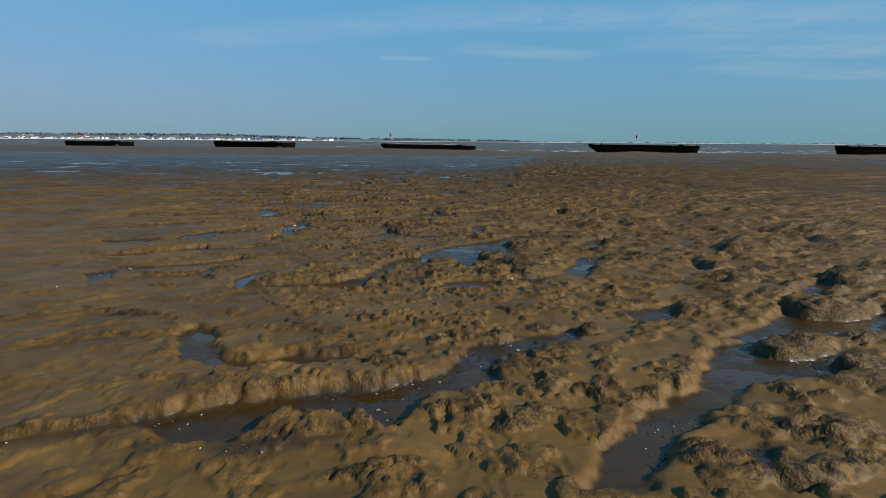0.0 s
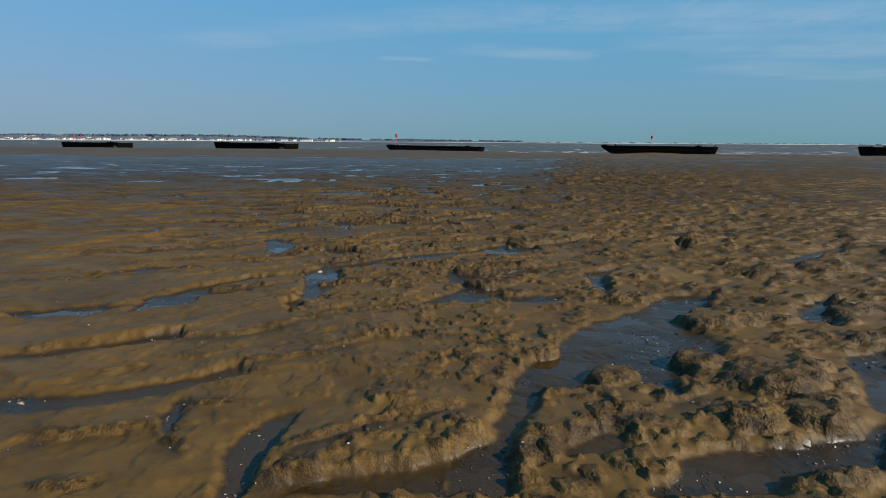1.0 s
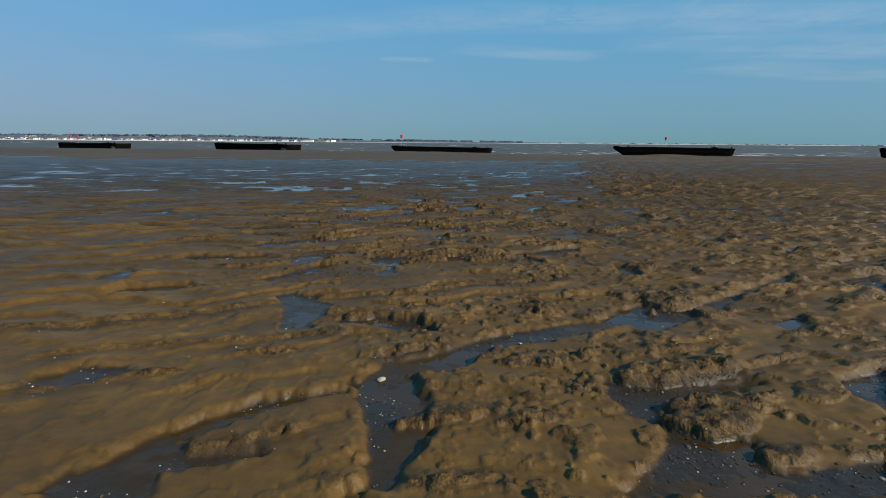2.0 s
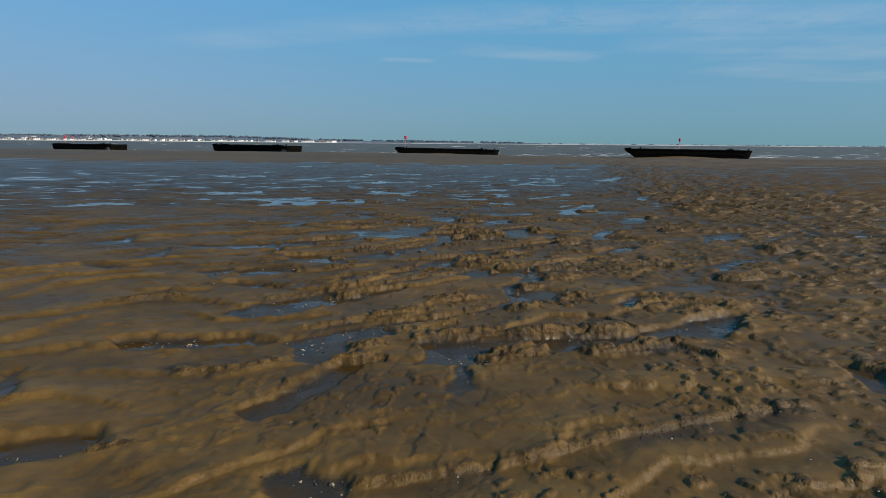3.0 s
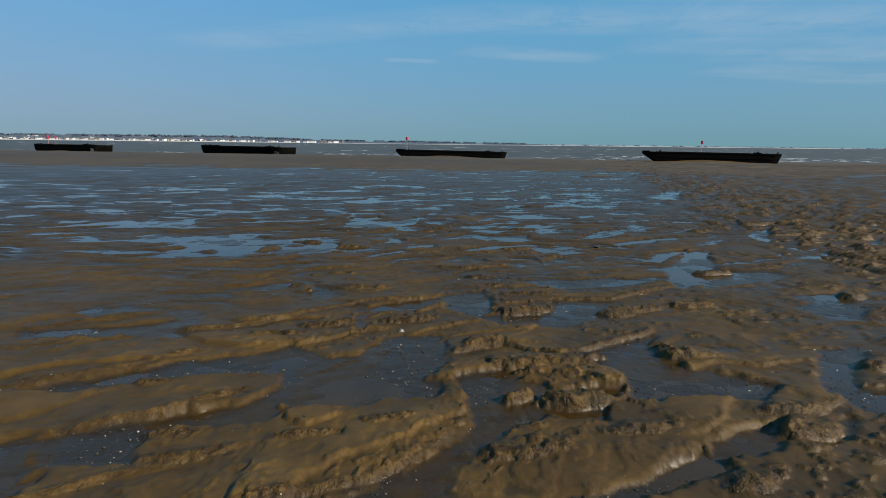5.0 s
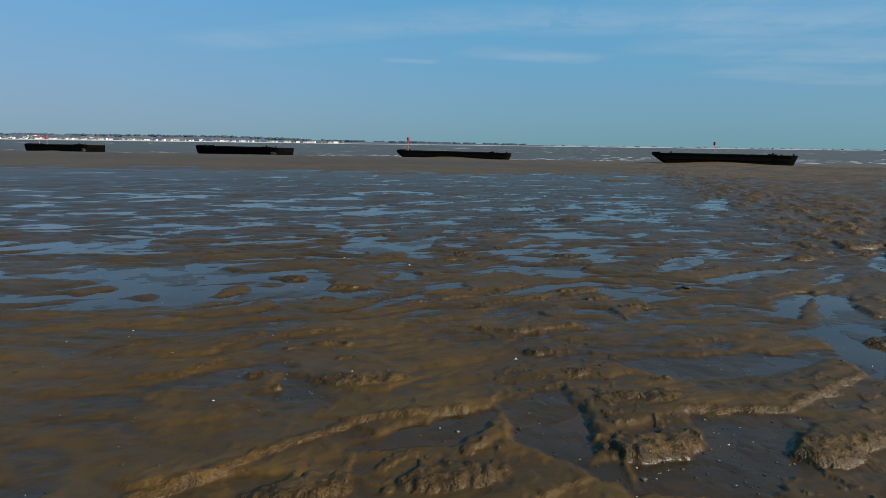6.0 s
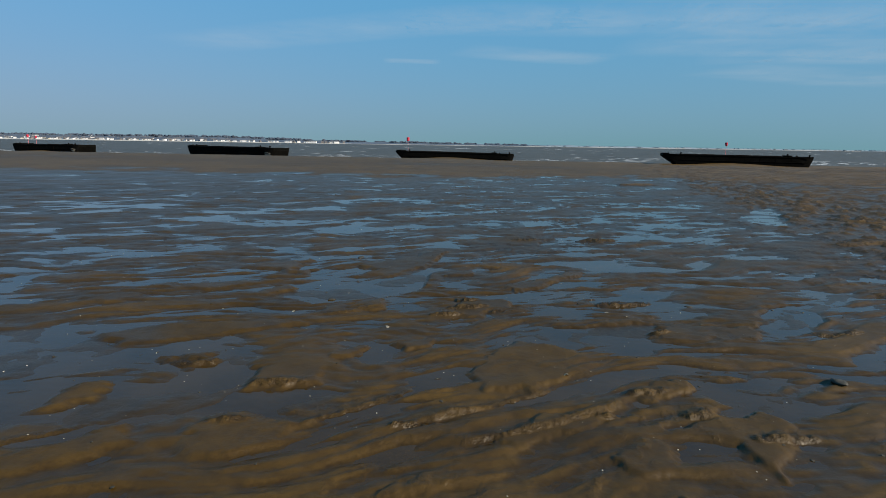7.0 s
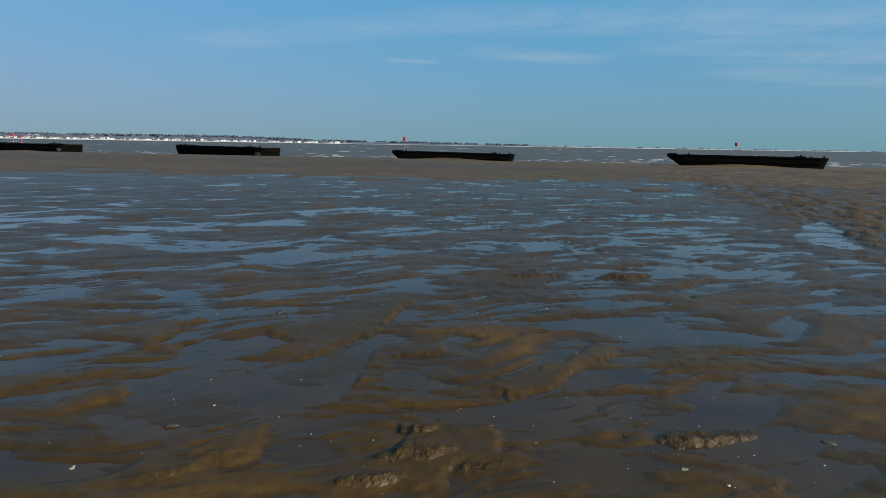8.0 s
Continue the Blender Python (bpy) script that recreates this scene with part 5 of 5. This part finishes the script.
def beacon(which, along, across, top, size):
    (x0, y0), (x1, y1), z0, z1, *_ = BARGES[which]
    foot = Vector((x0 + (x1 - x0) * along, y0 + (y1 - y0) * along + across, z0 + (z1 - z0) * along - 0.05))
    root = new("marker_pole")
    root.location = foot
    h = top - foot.z
    part("pole", tube(bmesh.new(), (0, 0, 0), (0, 0, h - size * 0.5), 0.035, 0.028), PALE_RED, root)
    bm = tube(bmesh.new(), (0, 0, h - size), (0, 0, h), size * 0.42, size * 0.42, 16)
    bmesh.ops.bevel(bm, geom=bm.edges[:], offset=0.03, segments=1, affect="EDGES")
    part("topmark", bm, RED, root, "bright red can topmark")
    part("collar", tube(bmesh.new(), (0, 0, h - size - 0.12), (0, 0, h - size), 0.10, 0.10, 10), PALE_RED, root)
    part("foot_plate", box(bmesh.new(), -0.2, 0.2, -0.2, 0.2, 0.0, 0.08, 0.02), RUST, root)
    return tagged(root, "thin red marker pole with can topmark on barge deck", "beacon", "marker poles on the barges")


beacon(0, 0.15, 2.4, 3.40, 0.58)
beacon(0, 0.25, 2.9, 3.15, 0.50)
beacon(2, 0.10, 2.6, 3.85, 0.72)
beacon(3, 0.472, 2.6, 3.55, 0.54)

# ---------------------------------------------------------------- breakers
def breaker(x, y, long, high, seed):
    """Low tumbling ridge of foam with ragged ends."""
    n = 14
    verts, faces = [], []
    for i in range(n + 1):
        k = i / n
        lift = high * math.sin(math.pi * k) ** 0.6 * (0.6 + 0.8 * noise.noise(Vector((k * 5, seed, 0.3))) + 0.3)
        bend = 0.8 * noise.noise(Vector((k * 2, seed * 1.7, 0)))
        for dy, h in ((-0.3, -0.06), (-0.12, 0.75), (0.08, 1.0), (0.35, -0.06)):
            verts.append((x + long * (k - 0.5), y + dy + bend, SEA_LEVEL + 0.02 + max(0.0, lift) * h))
    for i in range(n):
        for j in range(3):
            a = i * 4 + j
            faces.append((a, a + 4, a + 5, a + 1))
    return verts, faces


bv, bf = [], []
br = random.Random(5)
for i in range(560):
    if i < 380:                                  # ragged lines of surf along the shore
        y = (131, 136, 143, 152, 164)[i % 5] + br.uniform(-1.6, 1.6)
    else:
        y = 165 + 520 * br.random() ** 1.4
    x = br.uniform(-0.95, 0.95) * (y + 12)
    far = max(1.0, y / 200)
    v, f = breaker(x, y + 0.05 * x * (i < 380), br.uniform(0.7, 2.6) * far * (1 + 1.5 * (br.random() > 0.85)), br.uniform(0.02, 0.075) * far ** 0.5, i)
    bf += [tuple(len(bv) + q for q in face) for face in f]
    bv += v
tagged(mesh_object("breakers", bv, bf, FOAM, shade=True), "small white breakers and foam along the shallow water", "waves", kind="stuff")

# ---------------------------------------------------------------- far shore
FAR = 2200.0


def shore_strip(name, x0, x1, y, height, seed, material, label, category, lumpy, deep):
    xs = np.linspace(x0, x1, int(abs(x1 - x0) / 5) + 2)
    top = np.maximum(0.4, height(xs) * (0.8 + 0.3 * fbm(xs / lumpy, xs * 0 + seed, seed, 4)))
    verts, faces = [], []
    for x, h in zip(xs, top):
        verts += [(x, y, SEA_LEVEL - 1), (x, y + deep * 0.1, h * 0.8), (x, y + deep * 0.4, h), (x, y + deep, SEA_LEVEL - 1)]
    for i in range(len(xs) - 1):
        for j in range(3):
            a = 4 * i + j
            faces.append((a, a + 4, a + 5, a + 1))
    return tagged(mesh_object(name, verts, faces, material), label, category, kind="structure")


def land_height(x):
    return 5.0 + 14.0 * smooth(-490, -1200, x) + 6.0 * smooth(300, -460, x)


shore_strip("backdrop_beach", -3300, 1500, FAR - 25, lambda x: 0.9 + 2.2 * smooth(-600, -1000, x), 13, BEACH, "pale strip of far beach along the water", "beach", 120, 60)
shore_strip("backdrop_land", -3300, 300, FAR + 20, land_height, 5, HAZED_FIELD, "low dark haze-tinted rise of land behind the far waterfront", "land", 90, 500)
shore_strip("backdrop_low_shore", -350, 2900, FAR + 700, lambda x: 10.5 - 6.0 * smooth(-140, 2200, x), 9, HAZE_TINT, "thin haze-tinted line of low shore beyond the water", "shore", 70, 200)


def blob_cloud(name, centres, sizes, material, seed, squash=0.75):
    """Many uneven leafy clumps joined into one mesh."""
    base = bmesh.new()
    bmesh.ops.create_icosphere(base, subdivisions=1, radius=1)
    bv = np.array([v.co[:] for v in base.verts])
    bf = np.array([[v.index for v in f.verts] for f in base.faces])
    base.free()
    rng = np.random.RandomState(seed)
    n = len(centres)
    v = bv[None] * (0.7 + 0.6 * rng.rand(n, len(bv), 1)) * sizes[:, None, None] * np.array([1.0, 1.0, squash])
    v = v + centres[:, None, :]
    f = bf[None] + (np.arange(n) * len(bv))[:, None, None]
    return mesh_object(name, v.reshape(-1, 3), f.reshape(-1, 3).tolist(), material)


rng = np.random.RandomState(7)
wood_x = np.concatenate([rng.uniform(-3100, -810, 5200), rng.uniform(-880, 250, 1500)])
wood_x = wood_x[fbm(wood_x / 60, wood_x * 0 + 3, 91, 3) > -0.22]
wood_z = land_height(wood_x) * rng.uniform(0.15, 1.0, len(wood_x)) + 1
wood_c = np.stack([wood_x, FAR + 150 + 80 * rng.rand(len(wood_x)), wood_z], 1)
tagged(blob_cloud("haze_tinted_trees", wood_c, rng.uniform(3.0, 7.5, len(wood_x)), HAZED_WOODS, 8), "dark haze-tinted belt of trees on the far shore", "trees", kind="stuff")
low_x = rng.uniform(-436, 2300, 900)
low_x = low_x[fbm(low_x / 45, low_x * 0 + 8, 97, 3) > 0.0]
low_c = np.stack([low_x, FAR + 690 + 40 * rng.rand(len(low_x)), 3.0 + 3.5 * rng.rand(len(low_x)) * smooth(2300, -140, low_x)], 1)
tagged(blob_cloud("far_hedges", low_c, rng.uniform(2.0, 5.0, len(low_x)), HAZE_TINT, 9, 0.6), "thin haze-tinted hedgerows and trees on the low far shore", "trees", kind="stuff")


def house(width, depth, height, pitch, wall_material):
    root = new("house")
    part("wall", box(bmesh.new(), -width / 2, width / 2, 0, depth, -2.5, height), wall_material, root)
    bm = bmesh.new()
    w, d = width / 2 + 0.4, depth / 2
    pts = [(-w, -0.4, height), (w, -0.4, height), (w, depth + 0.4, height), (-w, depth + 0.4, height), (-w, d, height + pitch), (w, d, height + pitch)]
    v = [bm.verts.new(p) for p in pts]
    for f in ((0, 1, 5, 4), (2, 3, 4, 5), (0, 4, 3), (1, 2, 5), (3, 2, 1, 0)):
        bm.faces.new([v[i] for i in f])
    part("roof", bm, SLATE, root)
    part("chimney", box(bmesh.new(), width * 0.3, width * 0.3 + 1.0, d - 0.5, d + 0.5, height, height + pitch + 1.0), BRICK, root)
    for x in (-width * 0.25, width * 0.25):
        part("window", box(bmesh.new(), x - 0.8, x + 0.8, -0.08, 0.02, height * 0.5, height * 0.5 + 1.4), PANE, root)
    return tagged(root, "white rendered house with a slate roof on the far waterfront", "house", "houses of the far waterfront")


kinds = [house(9, 8, 5.0, 3.0, RENDERED), house(14, 9, 5.5, 3.2, RENDERED), house(11, 8, 3.2, 2.8, CREAM), house(20, 9, 6.5, 2.2, RENDERED), house(8, 7, 6.0, 3.4, BRICK)]
tagged(kinds[2], "low cream house with a slate roof on the far waterfront")
tagged(kinds[4], "narrow brick house with a slate roof on the far waterfront")
hr = random.Random(12)
spots = []
for i in range(320):
    x = hr.uniform(-2150, -1000) if i < 285 else hr.uniform(-1000, -520)
    tier = hr.random() ** 1.6 if i < 285 else 0.0
    spots.append((x, FAR - 5 + 150 * tier, 1.5 + 12.5 * tier * float(smooth(-850, -1200, x)), hr.uniform(-25, 25), hr.choice((0, 0, 1, 1, 2, 3, 4))))
for i, (x, y, z, a, k) in enumerate(spots):
    if i < len(kinds):
        k, place = i, kinds[i]
        place.matrix_world = pose(x, y, z, 0, 0, a)
    else:
        copy_thing(kinds[k], pose(x, y, z, 0, 0, a))


# ---------------------------------------------------------------- high cloud
def cirrus(width, *points):
    """A thin drawn-out veil along a line, 500 m up; its edges fade out."""
    pts = [Vector((x, y, 500.0)) for x, y in points]
    rows = []
    n = 40
    for i in range(n + 1):
        k = i / n * (len(pts) - 1)
        a = min(int(k), len(pts) - 2)
        c = pts[a].lerp(pts[a + 1], k - a)
        d = (pts[a + 1] - pts[a]).normalized()
        side = Vector((-d.y, d.x, 0)) * width
        for j in range(9):
            q = j / 8 * 2 - 1
            rows.append((c + side * q, (1 - q * q) * min(1, 6 * (i / n) * (1 - i / n) * 1.2)))
    faces = [(i * 9 + j, i * 9 + j + 1, i * 9 + j + 10, i * 9 + j + 9) for i in range(n) for j in range(8)]
    ob = mesh_object("cirrus", [p for p, _ in rows], faces, CIRRUS)
    ob.data.attributes.new("veil", "FLOAT", "POINT").data.foreach_set("value", [f for _, f in rows])
    return tagged(ob, "thin white streak of high cirrus cloud in blue sky", "cloud", "cirrus streaks", kind="structure")


cirrus(276, (-1600, 2911), (-759, 2577), (-185, 2357), (400, 2172))
cirrus(312, (-300, 2328), (258, 2343), (872, 2357), (1496, 2343), (2300, 2328))
cirrus(288, (1250, 3251), (1642, 3106), (2028, 3177), (2500, 3124))
cirrus(108, (-560, 3365), (-202, 3429))
cirrus(240, (-100, 2982), (485, 3241), (800, 3308))
cirrus(396, (1500, 3621), (2036, 3834), (2694, 4149), (3400, 4260))
cirrus(504, (700, 2698), (1600, 2698), (2900, 2840))
cirrus(312, (300, 2130), (1200, 2101), (2200, 2130))


# ---------------------------------------------------------------- shells, pebbles, weed
def surface(x, y):
    return flat(np.array([x], float), np.array([y], float))[0][0]


def scatter(name, xs, ys, sizes, material, seed, flatness, label, category, sink=0.15):
    mud, water, *_ = flat(xs, ys)
    zs = np.maximum(mud, water - 0.3 * sizes * flatness) + sizes * flatness * (1 - 2 * sink) * 0.5
    ob = blob_cloud(name, np.stack([xs, ys, zs], 1), sizes, material, seed, flatness)
    return tagged(ob, label, category, kind="stuff")


rng = np.random.RandomState(21)
px, py = rng.uniform(-9, 9, 120000), rng.uniform(-5.4, 22, 120000)
gz, gl, gw, gg, *_ = flat(px, py)
pick = (rng.rand(len(px)) < gg * 0.9)
px, py = px[pick][:16000], py[pick][:16000]
scatter("pebbles", px, py, rng.uniform(0.004, 0.012, len(px)) * (1 + (rng.rand(len(px)) > 0.97)), PEBBLE, 22, 0.6, "small dark and brown pebbles strewn along the gully floors", "pebbles")
sx_, sy_ = rng.uniform(-12, 10, 90000), rng.uniform(-5.4, 38, 90000)
gz, gl, gw, gg, *_ = flat(sx_, sy_)
pick = rng.rand(len(sx_)) < (0.009 + 0.12 * gg + 0.030 * gw * smooth(8.6, 18, sy_))
sx_, sy_ = sx_[pick][:9500], sy_[pick][:9500]
scatter("shell_grit", sx_, sy_, rng.uniform(0.003, 0.0075, len(sx_)) * (1 + 0.8 * (rng.rand(len(sx_)) > 0.93)), SHELL, 23, 0.45, "scattered white and cream shell fragments on the mud", "shells")

wx_, wy_ = rng.uniform(-14, 12, 900), rng.uniform(14, 40, 900)
scatter("weed_scraps", wx_, wy_, rng.uniform(0.006, 0.022, 900), WEED, 24, 0.4, "small dark scraps of weed and stone strewn over the wet mud", "weed")


def shell(x, y, size, turn, tilt):
    """A ribbed cockle valve lying on the mud."""
    bm = bmesh.new()
    rings, spokes = 5, 18
    hinge = bm.verts.new((0, -0.45, 0.25))
    last = None
    for i in range(1, rings + 1):
        k = i / rings
        ring = []
        for j in range(spokes + 1):
            a = math.pi * (-0.12 + 1.24 * j / spokes)
            rib = 1 + 0.05 * (j % 2) * k
            ring.append(bm.verts.new((math.cos(a) * 0.55 * k * rib, -0.45 * (1 - k) + (math.sin(a) * 0.55 - 0.05) * k * rib, 0.45 * (1 - k ** 2.2) + 0.02)))
        for j in range(spokes):
            if last:
                bm.faces.new((last[j], last[j + 1], ring[j + 1], ring[j]))
            else:
                bm.faces.new((hinge, ring[j + 1], ring[j]))
        last = ring
    bmesh.ops.solidify(bm, geom=bm.faces[:], thickness=0.05)
    bmesh.ops.recalc_face_normals(bm, faces=bm.faces)
    me = bpy.data.meshes.new("cockle_shell")
    bm.to_mesh(me)
    bm.free()
    me.materials.append(SHELL)
    me.polygons.foreach_set("use_smooth", [True] * len(me.polygons))
    ob = new("cockle_shell", me)
    ob.matrix_world = pose(x, y, surface(x, y) - 0.02 * size, tilt, 0, turn) @ Matrix.Diagonal((size, size, size, 1))
    return tagged(ob, "white ribbed cockle shell lying on wet mud", "shell", "cockle shells")


for spot in ((5.56, -2.80, 0.09, 20, 10), (-5.07, 3.43, 0.06, 80, 0), (-6.33, 26.30, 0.055, 130, 5), (-1.59, 26.62, 0.05, 45, 12), (-3.69, 18.07, 0.07, 200, 0),
             (-0.32, 9.38, 0.07, 60, 8), (-0.15, 5.25, 0.07, 300, 0), (3.2, -0.4, 0.08, 110, 20), (-2.6, 24.3, 0.05, 20, 0), (-4.8, 25.7, 0.05, 250, 6), (-3.0, 20.9, 0.05, 170, 0)):
    shell(*spot)


def stone(x, y, size, seed, material, words, category="stone", name="stone", stretch=(1, 0.7, 0.5)):
    bm = bmesh.new()
    bmesh.ops.create_icosphere(bm, subdivisions=3, radius=1)
    for v in bm.verts:
        v.co *= 1 + 0.28 * noise.noise(v.co * 1.3 + Vector((seed, 0, 0))) + 0.08 * noise.noise(v.co * 4 + Vector((0, seed, 0)))
        v.co = Vector((v.co.x * stretch[0], v.co.y * stretch[1], v.co.z * stretch[2])) * size
    me = bpy.data.meshes.new(name)
    bm.to_mesh(me)
    bm.free()
    me.materials.append(material)
    me.polygons.foreach_set("use_smooth", [True] * len(me.polygons))
    ob = new(name, me)
    ob.matrix_world = pose(x, y, surface(x, y) + size * stretch[2] * 0.35, 0, 0, seed * 40)
    return tagged(ob, words, category)


stone(-1.54, 4.28, 0.045, 1, PALE_STONE, "pale rounded stone on the gully edge")
stone(-6.10, 30.18, 0.10, 2, WEED, "dark clump of wet seaweed on the flat", "seaweed", "seaweed", (1, 0.6, 0.25))
stone(0.31, 24.32, 0.09, 3, WEED, "dark clump of wet seaweed on the flat", "seaweed", "seaweed", (1, 0.7, 0.3))
stone(-0.15, 27.16, 0.06, 4, WEED, "small dark scrap of seaweed on wet mud", "seaweed", "seaweed", (1, 0.6, 0.3))
stone(-5.91, 26.95, 0.06, 5, WEED, "small dark scrap of seaweed on wet mud", "seaweed", "seaweed", (1, 0.4, 0.3))
